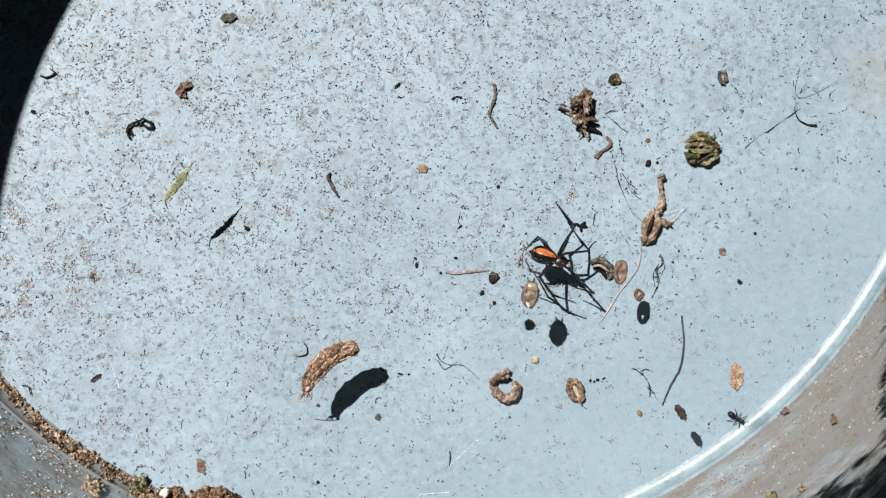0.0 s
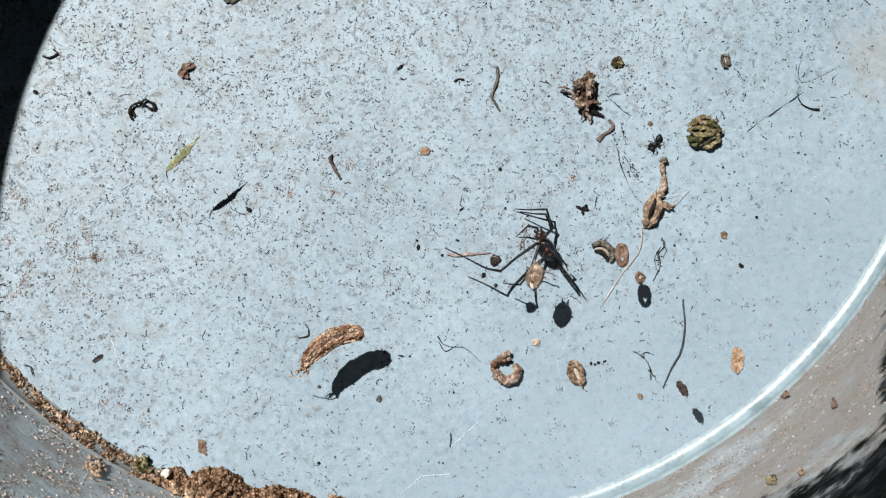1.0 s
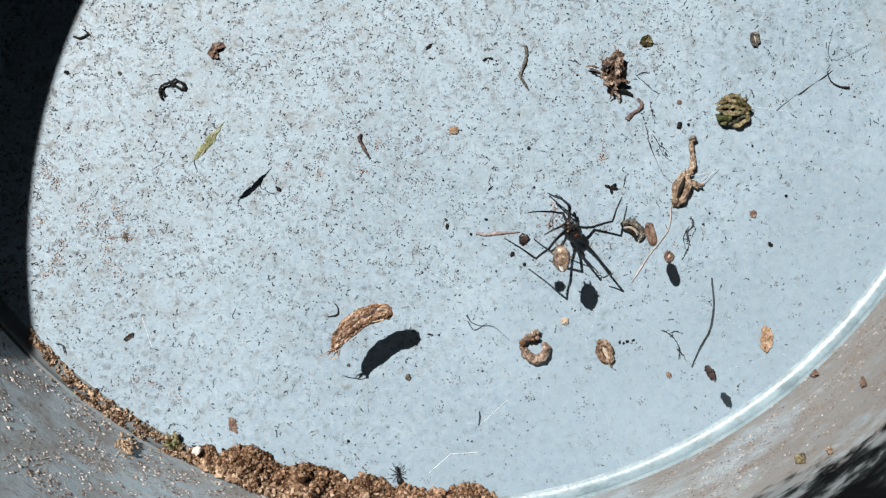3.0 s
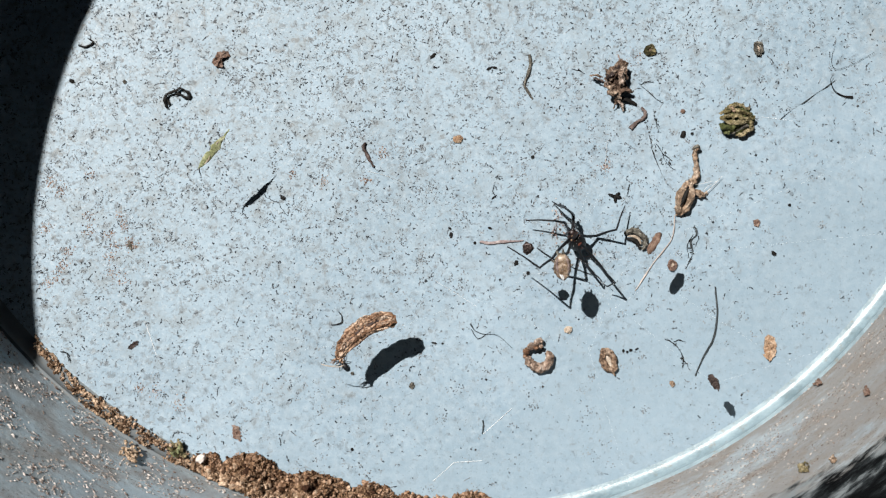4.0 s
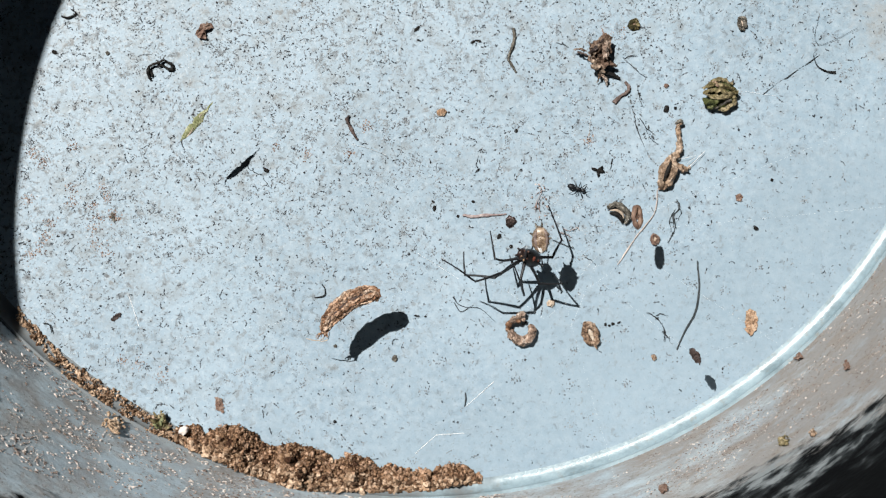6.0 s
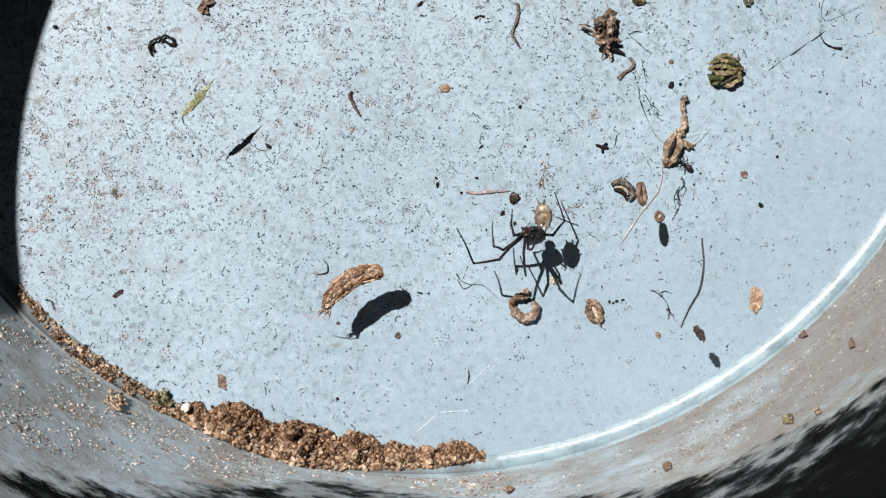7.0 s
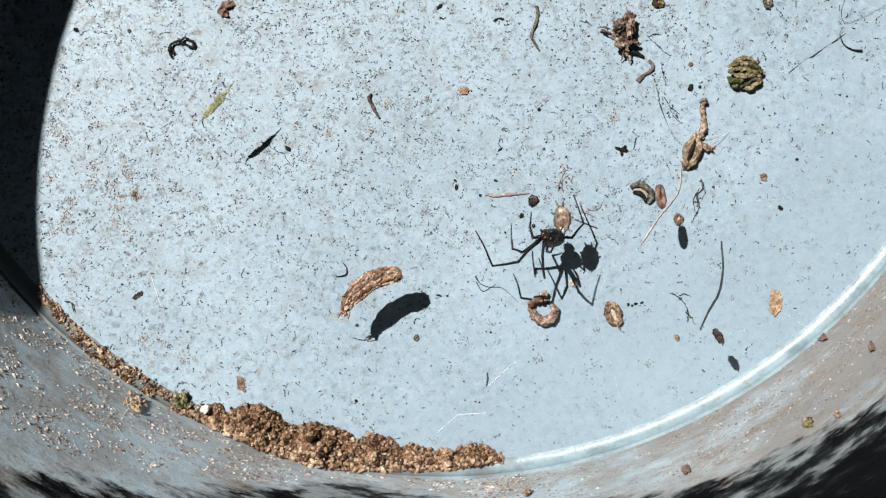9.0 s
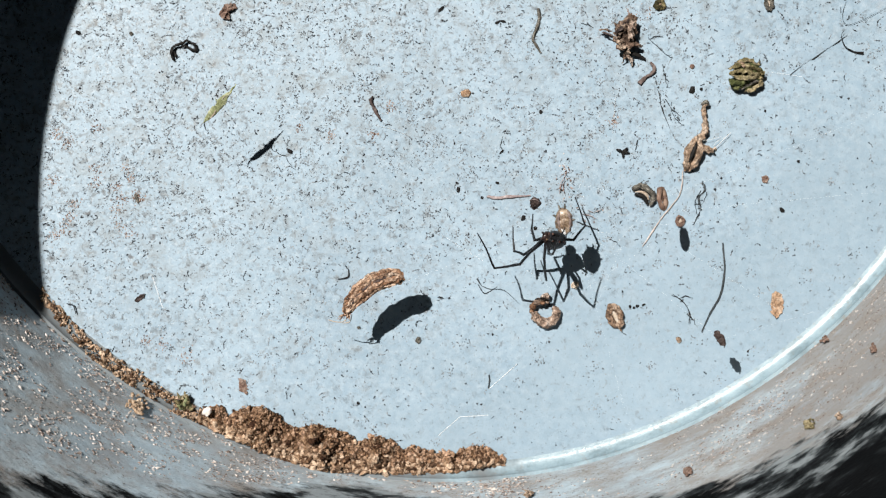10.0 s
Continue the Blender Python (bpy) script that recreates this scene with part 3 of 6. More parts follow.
def grit():
    """Dry plant crumbs: short bent dashes, hooks and forks of two or three pieces, black grains among them, and brown stains."""
    def littered(u, v):
        return 0.07 + 0.86 * min(1, max(0, (930 - u * 0.45 - max(v, 0) * 0.72) / 700)) + (0.10 if 1000 < u < 1300 and v < 480 else 0)

    chips, grains, marks = [], [], 0
    while marks < 10600:
        a, r = random.uniform(0, math.tau), (INNER - 0.001) * math.sqrt(random.random())
        p = HUB + Vector((r * math.cos(a), r * math.sin(a), 0))
        u, v = MID_U + p.x / S, MID_V - p.y / S
        if not (-120 < u < 1700 and -250 < v < 860):
            continue
        if random.random() > littered(u, v) or noise.noise(Vector((u, v, 0)) * 0.012) + 0.7 * noise.noise(Vector((u, v, 7)) * 0.04) < random.uniform(-0.6, 0.25):
            continue
        if ((u - 195) / 95) ** 2 + ((v - 175) / 85) ** 2 < 1 and random.random() < 0.6:
            continue
        marks += 1
        if marks % 9 == 0:
            q = random.choice((0.00014, 0.0002, 0.00026, 0.00032)) * random.uniform(0.8, 1.2)
            grains.append(((p.x, p.y, q * 0.3), (q, q * random.uniform(0.55, 0.9), q * 0.5), (0, 0, random.uniform(0, math.pi))))
            continue
        size, way = random.choice((0.00014, 0.0002, 0.00026, 0.00034, 0.0005 if marks % 2 == 0 else 0.00024)) * random.uniform(0.8, 1.2), random.uniform(0, math.tau)
        bend = random.choice((0, 0.25, 0.6, 1.0, 2.3)) * random.choice((-1, 1))
        spot = Vector((p.x, p.y, 0))
        for _ in range(random.choice((1, 1, 2, 2, 3)) if size > 0.00018 else 1):
            wide = min(size * random.uniform(0.35, 0.9), 0.0002)
            ahead = Vector((math.cos(way), math.sin(way), 0)) * size
            chips.append(((spot.x, spot.y, 0.00004), (size, wide, 0.00008), (random.uniform(-0.1, 0.1), 0, way)))
            way += bend
            spot += ahead * 0.8 + Vector((math.cos(way), math.sin(way), 0)) * size * 0.7
    smudges, rusty = [], []
    stains = [(170, 225, 6), (168, 300, 7), (170, 322, 6), (240, 345, 5), (246, 352, 5), (225, 300, 6), (232, 318, 5), (216, 352, 7), (205, 330, 6), (206, 370, 8), (214, 398, 9), (228, 412, 8), (130, 360, 6), (122, 384, 7), (112, 405, 9), (96, 420, 8), (118, 250, 7), (92, 320, 5), (98, 236, 6), (330, 632, 8), (292, 610, 6), (258, 604, 5), (1140, 18, 9), (1086, 216, 6), (690, 190, 6), (585, 240, 5), (660, 238, 5), (530, 226, 5)]
    for u, v, wide in stains:
        for _ in range(random.randint(36, 58)):
            p = at(u + random.gauss(0, wide), v + random.gauss(0, wide))
            q = random.uniform(0.0001, 0.00032)
            rusty.append(((p.x, p.y, 0.00003), (q, q * random.uniform(0.35, 0.8), 0.00006), (0, 0, random.uniform(0, 3))))
    spots = [(random.uniform(80, 1560), random.uniform(-200, 790)) for _ in range(380)]
    spots += [(80 + 1150 * random.random() ** 1.3, -200 + 640 * random.random()) for _ in range(420)]
    for u, v in spots:
        if math.hypot(u - 786, v + 163) > 970:
            continue
        wide, many = random.uniform(3, 9), random.randint(7, 24)
        for k in range(many):
            p = at(u + random.gauss(0, wide), v + random.gauss(0, wide * 0.8))
            q = random.uniform(0.00008, 0.0003)
            smudges.append(((p.x, p.y, 0.00003), (q, q * random.uniform(0.4, 0.9), 0.00006), (0, 0, random.uniform(0, 3))))
    scatter_mesh("grey_crumbs", smudges, UMBER, (0, 0, 0), "small clusters of grey crumbs stuck to the bottom", "crumbs")
    scatter_mesh("rusty_stains", rusty, STAIN, (0, 0, 0), "rusty brown dried stains of crumbs on the bottom", "crumbs")
    scatter_mesh("plant_grit", chips, GRIT, (0, 0, 0), "fine grey crumbs of dead plants strewn over the bottom", "grit")
    scatter_mesh("black_grains", grains, SOOT, (0, 0, 0), "tiny black grains strewn over the bottom", "grit")


def wall_sand():
    chips = []
    low, high = INNER + CORNER + 0.0004, 0.1435
    while len(chips) < 18500:
        a = random.uniform(math.pi * 1.02, math.pi * 1.98)
        z = CORNER + 0.085 * random.random() ** 1.2
        p = wall_point(a, low + (high - low) * (z - CORNER) / (RIM_Z - CORNER) - 0.0001, z)
        if 0.6 * noise.noise(p * 60) + 0.6 * noise.noise(p * 230) < random.uniform(-0.15, 0.65):
            continue
        if z > 0.9 * max(-0.012 - p.x, 0.018 + 0.7 * p.x):
            continue
        s = random.choice((0.0001, 0.00014, 0.0002, 0.0003, 0.0004, 0.0006 if len(chips) % 4 == 0 else 0.0002)) * random.uniform(0.8, 1.4)
        s *= 0.55 if p.x > 0.02 else 0.95
        chips.append((p, (s, s * random.uniform(0.35, 0.6), s * random.uniform(0.3, 0.7)), (random.uniform(-0.5, 0.5), random.uniform(-0.5, 0.5), a + math.pi / 2 + random.uniform(-0.5, 0.5))))
    scatter_mesh("wall_sand", chips, SAND, HUB, "pale sand grains and crumbs stuck to the dirty wall", "sand")


soil()
grit()
wall_sand()

# ---- things on the bottom ----
MM = 0.001


def local(origin, points):
    """Plan points (u, v, z) as places relative to a thing's origin."""
    return [at(*p) - origin for p in points]


def strand(name, points, radii, material, label, category, flat=1.0, rough=0.0001, sides=7, seed=1, group=""):
    """A twig, hair, rootlet or curled scrap: one swept piece."""
    o = at(points[0][0], points[0][1], 0)
    bm = bmesh.new()
    sweep(bm, local(o, points), [r * MM for r in radii], sides, flat)
    gnarl(bm, rough, 0.0007, seed)
    return single(name, bm, material, o, label, category, group)


def clump(name, u, v, size, material, label, category, seed, lumps=0.35, turn=0, group=""):
    """A seed, crumb or pellet lying on the bottom; size in mm (half axes)."""
    bm = bmesh.new()
    blob(bm, (0, 0, 0), [s * MM for s in size], (0, 0, turn), 3, lumps, seed)
    return single(name, bm, material, at(u, v, size[2] * 0.8), label, category, group)


def leaf_scrap(name, u, v, outline, fold, material, label, category, seed, cells=40, group=""):
    """A crumpled flake; outline in plan units round (u, v)."""
    bm = bmesh.new()
    sheet(bm, [(x * S, -y * S) for x, y in outline], 0.00012, fold * MM, seed, cells)
    return single(name, bm, material, at(u, v, 0.05), label, category, group)


def dead_leaf():
    o = at(1104, 66, 0)
    t = thing("dead_leaf", o, "crumpled brown dead leaf curled up on the bucket's bottom", "leaf")
    bm = bmesh.new()
    sheet(bm, [(x * S, -y * S) for x, y in ((-20, -20), (-6, -26), (10, -38), (17, -36), (20, -12), (18, 12), (8, 26), (-2, 24), (-12, 14), (-17, -2))], 0.00015, 2.2 * MM, 5, 56)
    gnarl(bm, 0.0006, 0.0013, 2, 1)
    for v in bm.verts:
        v.co.z += 0.0022
    part("blade", bm, LEAF, t)
    folds = (
        (((1083, 56, 3.0), (1072, 53, 3.0), (1059, 53, 2.2)), 0.32), (((1088, 64, 3.0), (1076, 60, 2.6), (1066, 58, 2.0)), 0.24), (((1104, 92, 2.6), (1106, 102, 2.2), (1101, 112, 0.8)), 0.3),
        (((1110, 96, 2.6), (1116, 106, 2.0), (1118, 117, 0.6)), 0.42), (((1120, 74, 3.2), (1128, 80, 3.0), (1135, 82, 2.2)), 0.6), (((1090, 58, 4.2), (1100, 50, 5.0), (1112, 36, 4.4)), 0.5),
        (((1092, 82, 3.4), (1100, 86, 4.4), (1110, 80, 4.2)), 0.62), (((1118, 40, 4.0), (1119, 58, 4.8), (1116, 74, 4.2)), 0.55), (((1088, 72, 3.6), (1096, 74, 4.6), (1104, 70, 4.4)), 0.5), (((1110, 32, 3.4), (1112, 24, 3.6), (1110, 15, 3.0)), 0.2))
    for i, (pts, r) in enumerate(folds):
        bm = bmesh.new()
        sweep(bm, local(o, pts), [r * 0.8 * MM, r * MM, r * 0.5 * MM], 7, 0.8)
        gnarl(bm, 0.00035, 0.0009, i + 11, 1)
        part("curled_lobe", bm, (LEAF, MAROON, LEAF, GRUB)[i % 4], t)
    # every other flap is paler: highlights on the folds put into the colour
    for i, (u, v, z, outline) in enumerate(((1094, 56, 3.8, ((-8, -5), (3, -9), (9, 0), (2, 8))), (1114, 58, 4.8, ((-4, -16), (5, -12), (5, 14), (-3, 10))), (1100, 80, 4.2, ((-7, -5), (5, -7), (7, 7), (-5, 8))), (1090, 70, 3.0, ((-5, -6), (5, -3), (3, 8), (-6, 3))), (1110, 90, 3.0, ((-5, -6), (5, -5), (5, 6), (-5, 5))))):
        bm = bmesh.new()
        sheet(bm, [(x * S, -y * S) for x, y in outline], 0.00012, 0.9 * MM, i + 60, 24)
        shift = at(u, v, z) - o
        for w in bm.verts:
            w.co += shift
        part("torn_flap", bm, GRUB if i % 2 else LEAF, t, "torn flap, pale for a highlight" if i % 2 else "")
    # a black piece added where the leaf's shade is darkest
    bm = bmesh.new()
    sweep(bm, local(o, ((1114, 96, 1.6), (1124, 97, 1.3), (1136, 101, 0.7), (1142, 106, 0.4))), [0.7 * MM, 0.55 * MM, 0.5 * MM, 0.3 * MM], 7, 0.7)
    gnarl(bm, 0.0003, 0.0008, 31)
    part("stalk", bm, DARK, t, "black piece standing for the leaf's shade")


def moss_ball():
    o = at(1322, 134, 0)
    t = thing("moss_pellet", o, "olive and brown ball of dry rolled moss strips", "moss")
    bm = bmesh.new()
    blob(bm, (0, 0, 2.0 * MM), (4.0 * MM, 3.7 * MM, 2.0 * MM), (0, 0, 0), 3, 0.3, 4)
    part("core", bm, MOSSGREEN, t)
    strips = (
        (((1300, 110, 3.2), (1322, 103, 3.6), (1345, 111, 3.2)), 0.62, OLIVE), (((1287, 120, 3.2), (1308, 113, 4.2), (1336, 119, 4.4), (1351, 124, 3.2)), 0.6, OLIVE),
        (((1289, 130, 3.4), (1312, 124, 4.8), (1340, 131, 4.6), (1355, 128, 3)), 0.66, OLIVE), (((1290, 128, 3.4), (1303, 137, 4.6), (1330, 139, 4.8), (1351, 133, 3.6)), 0.6, OLIVE),
        (((1287, 141, 2.8), (1297, 149, 3.6), (1312, 147, 3.8), (1319, 140, 3.6)), 0.8, MOSSGREEN), (((1290, 152, 2.2), (1302, 158, 2.6), (1314, 153, 2.8)), 0.66, MOSSGREEN),
        (((1311, 160, 2.0), (1326, 151, 3.2), (1343, 142, 3.4)), 0.6, GREYBROWN), (((1318, 166, 1.4), (1335, 160, 2.4), (1351, 149, 2.4)), 0.62, OLIVE),
        (((1338, 131, 4.2), (1351, 140, 3.4), (1347, 152, 2.8)), 0.5, OLIVE), (((1306, 106, 3.6), (1316, 116, 4.6), (1328, 113, 4.4)), 0.45, TAN))
    for i, (pts, r, m) in enumerate(strips):
        bm = bmesh.new()
        sweep(bm, local(o, pts), [r * 0.6 * MM, r * MM, r * 0.9 * MM, r * 0.55 * MM], 10, 0.8, 5)
        gnarl(bm, 0.00055, 0.0012, i + 2, 1)
        part("strip", bm, m, t)
    for i, (u, v) in enumerate(((1300, 110), (1346, 108), (1352, 140), (1310, 160), (1338, 164))):
        bm = bmesh.new()
        p = at(u, v, 1.2) - o
        sweep(bm, (p * 0.8, p, p * 1.12), [0.5 * MM, 0.35 * MM, 0.12 * MM], 6, 0.8)
        part("frayed_end", bm, GREYBROWN, t)
    t.scale = (0.9, 0.88, 0.9)


def seed_pod():
    o = at(1227, 262, 0)
    t = thing("split_seed_pod", o, "tan dried seed pod, split down the middle, with a crooked stalk", "seed pod")
    for side, pts in ((0, ((1238, 246, 1.6), (1227, 254, 2.0), (1219, 272, 2.2), (1217, 290, 1.6), (1214, 302, 0.8))), (1, ((1238, 246, 1.6), (1238, 258, 2.1), (1234, 276, 2.2), (1226, 292, 1.6), (1217, 303, 0.8)))):
        bm = bmesh.new()
        sweep(bm, local(o, pts), [0.6 * MM, 1.1 * MM, 1.2 * MM, 1.0 * MM, 0.35 * MM], 10, 1.0, 5)
        gnarl(bm, 0.0005, 0.0018, side + 3, 1)
        part("valve", bm, TAN, t)
    # a raised black strip stands for the shade inside the open seam
    bm = bmesh.new()
    sweep(bm, local(o, ((1233, 252, 3.3), (1230, 262, 3.7), (1224, 276, 3.8), (1219, 288, 3.2))), [0.15 * MM, 0.5 * MM, 0.45 * MM, 0.15 * MM], 7, 0.6)
    gnarl(bm, 0.00012, 0.0007, 12)
    part("slit_shade", bm, DARK, t, "black strip for the shade in the open seam")
    bm = bmesh.new()
    sweep(bm, local(o, ((1236, 246, 1.5), (1246, 236, 1.7), (1249, 222, 1.4), (1245, 204, 1.5), (1246, 192, 1.8), (1250, 182, 1.5))), [1.0 * MM, 1.0 * MM, 0.75 * MM, 0.6 * MM, 0.55 * MM, 0.7 * MM], 8, 0.9, 4)
    gnarl(bm, 0.0004, 0.001, 7, 1)
    part("stalk", bm, TAN, t)
    bm = bmesh.new()
    sweep(bm, local(o, ((1241, 186, 2.0), (1250, 180, 2.3), (1254, 186, 1.6))), [0.3 * MM, 0.5 * MM, 0.3 * MM], 7)
    part("withered_tip", bm, GREYBROWN, t)
    bm = bmesh.new()
    sweep(bm, local(o, ((1239, 262, 1.6), (1250, 264, 1.6), (1258, 268, 1.0), (1266, 262, 0.9))), [0.7 * MM, 0.85 * MM, 0.7 * MM, 0.3 * MM], 8)
    gnarl(bm, 0.0005, 0.001, 9, 1)
    part("side_lobe", bm, TAN, t)
    for pts, r in ((((1266, 262, 1.0), (1280, 248, 1.3), (1294, 234, 1.0)), 0.08), (((1262, 258, 1.0), (1270, 250, 1.4), (1290, 240, 0.8)), 0.06), (((1240, 250, 1.6), (1262, 246, 1.3), (1278, 242, 0.9)), 0.06)):
        bm = bmesh.new()
        sweep(bm, local(o, pts), [r * MM, r * MM * 0.6], 6)
        part("silky_fibre", bm, SILK, t, "pale silky fibre")


def c_grub():
    o = at(962, 548, 0)
    t = thing("curled_husk", o, "brown knobbly husk curled into a ring", "husk")
    bm = bmesh.new()
    sweep(bm, local(o, ((946, 552, 1.5), (948, 562, 1.6), (958, 570, 1.7), (970, 571, 1.7), (981, 564, 1.7), (985, 552, 1.6), (981, 544, 1.4))), [0.8 * MM, 1.0 * MM, 1.2 * MM, 1.25 * MM, 1.2 * MM, 1.0 * MM, 0.6 * MM], 12, 1.0, 5)
    gnarl(bm, 0.00045, 0.0010, 21, 1)
    part("body", bm, GRUB, t)
    for i, (u, v, z, s) in enumerate(((943, 542, 1.8, 0.95), (951, 534, 2.4, 1.0), (961, 528, 2.8, 0.95), (960, 536, 2.6, 0.8), (968, 524, 2.0, 0.8), (969, 534, 2.4, 0.6), (941, 550, 1.2, 0.7))):
        bm = bmesh.new()
        blob(bm, at(u, v, z) - o, (s * MM, s * 0.85 * MM, s * 0.9 * MM), (0, 0, 40 * i), 2, 0.45, i + 2)
        part("knob", bm, GRUB if i % 3 else HUSK, t)


def open_pod(name, u, v, long, wide, turn, material, label, thick=0.9, z=1.0, inner=None, group=""):
    """A dry fruit husk open down the middle: a ring of wall drawn to a point."""
    t = thing(name, at(u, v, 0), label, "husk", group)
    pts = []
    for k in range(9):
        a = math.tau * k / 9 + 0.3
        x, y = wide * math.cos(a), long * math.sin(a)
        pts.append(Vector((x, y, z)) * MM)
    bm = bmesh.new()
    sweep(bm, [Matrix.Rotation(radians(turn), 4, "Z") @ q for q in pts + [pts[0], pts[1]]], [thick * MM], 9, 0.9, 3)
    gnarl(bm, 0.00045, 0.0011, u, 1)
    part("rind", bm, material, t)
    bm = bmesh.new()
    tip = Matrix.Rotation(radians(turn), 4, "Z") @ Vector((0, -long * MM, z * 0.7 * MM))
    sweep(bm, (tip * 0.9, tip * 1.25, tip * 1.6), [0.6 * MM, 0.4 * MM, 0.1 * MM], 7, 0.8)
    part("point", bm, material, t)
    if inner:
        bm = bmesh.new()
        blob(bm, (0, 0, 0.35 * MM), (wide * 0.6 * MM, long * 0.75 * MM, 0.3 * MM), (0, 0, turn), 2, 0.2, 3)
        part("lining", bm, inner, t, "pale inner lining")
    return t


def curled_caterpillar():
    o = at(1138, 346, 0)
    t = thing("curled_rind", o, "grey-brown striped rind rolled into a crescent", "rind")
    bm = bmesh.new()
    sweep(bm, local(o, ((1119, 336, 1.0), (1128, 330, 1.2), (1142, 332, 1.3), (1153, 342, 1.3), (1156, 354, 1.2), (1150, 363, 0.9))), [0.35 * MM, 0.62 * MM, 0.75 * MM, 0.75 * MM, 0.65 * MM, 0.35 * MM], 10, 1.0, 4)
    gnarl(bm, 0.00035, 0.0008, 4, 1)
    part("outer_roll", bm, GREYBROWN, t)
    bm = bmesh.new()
    sweep(bm, local(o, ((1123, 344, 0.8), (1134, 346, 0.9), (1142, 352, 0.9), (1146, 362, 0.7))), [0.3 * MM, 0.55 * MM, 0.6 * MM, 0.35 * MM], 8)
    part("inner_roll", bm, DARK, t)
    bm = bmesh.new()
    sweep(bm, local(o, ((1124, 340, 1.3), (1136, 340, 1.5), (1145, 346, 1.5), (1148, 354, 1.3))), [0.14 * MM, 0.36 * MM, 0.36 * MM, 0.14 * MM], 7)
    part("pale_edge", bm, STRAW, t, "pale cream edge")


dead_leaf()
moss_ball()
seed_pod()
c_grub()
curled_caterpillar()
RUST_TAN = natural("brown_husk_rim", (0.07, 0.038, 0.024), (0.32, 0.205, 0.135), (0.74, 0.58, 0.45), 420, 0.75, 0.0004, 0.3, crease=0.6)
open_pod("pointed_husk", 1088, 560, 2.5, 1.35, 22, RUST_TAN, "small tan husk, open down the middle and pointed", 0.75, inner=STRAW)
open_pod("small_open_husk", 1203, 391, 1.0, 0.85, -20, RUST, "tiny reddish open husk ring", 0.45, 0.6, inner=STRAW)

STRAW_PALE = natural("bleached_straw", (0.34, 0.28, 0.25), (0.56, 0.48, 0.44), (0.92, 0.86, 0.80), 260, 0.6, 0.00008, 0.35)
strand("straw", ((1208, 302, 0.6), (1207, 326, 0.5), (1202, 346, 0.5), (1184, 370, 0.4), (1168, 390, 0.4), (1152, 414, 0.4), (1137, 437, 0.3)), [0.09, 0.15, 0.10, 0.14, 0.10, 0.19, 0.07], STRAW_PALE, "pale pinkish straw stalk lying on the bottom", "straw", 0.7)
strand("brown_caterpillar_scrap", ((660, 170, 0.6), (656, 178, 0.7), (661, 190, 0.7), (666, 200, 0.6), (674, 213, 0.4)), [0.3, 0.45, 0.42, 0.4, 0.28], MAROON, "small curved brown scrap like a dried worm", "scrap", rough=0.0002)
strand("thin_brown_twig", ((952, 15, 0.6), (954, 30, 0.6), (950, 48, 0.6), (943, 68, 0.5), (946, 76, 0.5), (957, 94, 0.3)), [0.42, 0.34, 0.4, 0.26, 0.38, 0.3], GREYBROWN, "thin crooked grey-brown twig lying on the bottom", "twig", rough=0.0002)
strand("reddish_stick", ((861, 348, 0.5), (880, 350, 0.5), (905, 348, 0.5), (940, 346, 0.4)), [0.3, 0.42, 0.34, 0.12], PINK, "thin flat reddish stick lying on the bottom", "stick", 0.5, 0.0002)
strand("grey_rootlet", ((1279, 430, 0.5), (1281, 455, 0.5), (1282, 482, 0.5), (1275, 522, 0.5), (1258, 552, 0.4), (1242, 588, 0.3)), [0.18, 0.2, 0.24, 0.24, 0.2, 0.16], GREY, "long bent grey rootlet lying on the bottom", "rootlet", 0.6)
strand("black_hair", ((1494, 54, 1.5), (1489, 64, 1.2), (1496, 82, 0.8), (1512, 92, 0.5), (1528, 94, 0.4)), [0.04, 0.08, 0.11, 0.18, 0.36], DARK, "curved dark hair-thin tendril", "tendril", rough=0.00004)
strand("fine_tendril", ((1498, 0, 0.6), (1492, 20, 0.6), (1492, 36, 0.6), (1502, 44, 0.5), (1530, 34, 0.5), (1568, 14, 0.5)), [0.03, 0.05, 0.05, 0.05, 0.04, 0.03], GREY, "hair-thin grey tendril lying on the bottom", "tendril", rough=0.00004)
# a dark strand modelled where a thread's dashed shadow crosses the bottom
strand("dashed_shadow_strand", ((1500, 62, 0.3), (1478, 78, 0.3), (1466, 85, 0.3), (1440, 104, 0.3), (1430, 108, 0.3), (1398, 133, 0.3)), [0.03, 0.16, 0.03, 0.03, 0.17, 0.03, 0.03, 0.09], GREY, "thin dark strand drawn as a thread's dashed shadow", "thread", rough=0.00006)
strand("small_hook", ((611, 470, 0.5), (617, 481, 0.5), (614, 491, 0.5), (598, 494, 0.4)), [0.1, 0.12, 0.15, 0.1], DARK, "tiny dark hooked tendril lying on the bottom", "tendril")
strand("short_stick", ((865, 663, 0.4), (866, 674, 0.4), (864, 688, 0.3)), [0.11, 0.15, 0.11], GREY, "short grey stick lying on the bottom", "stick")
strand("edge_hair", ((118, 538, 0.6), (130, 541, 0.8), (134, 556, 0.7)), [0.12, 0.16, 0.12], GREY, "hair-thin curled tendril by the corner", "tendril")
strand("top_hair", ((150, -6, 0.4), (162, -3, 0.5), (176, -11, 0.5), (166, -19, 0.5)), [0.2, 0.26, 0.24, 0.1], DARK, "dark curled tendril in the shade's edge", "tendril")
strand("grey_thread_loop", ((844, 493, 0.5), (852, 505, 0.5), (868, 512, 0.4), (892, 514, 0.4), (919, 538, 0.3)), [0.2, 0.08, 0.06, 0.06, 0.05], GREY, "fine grey thread lying in a loop", "thread", rough=0.00005)
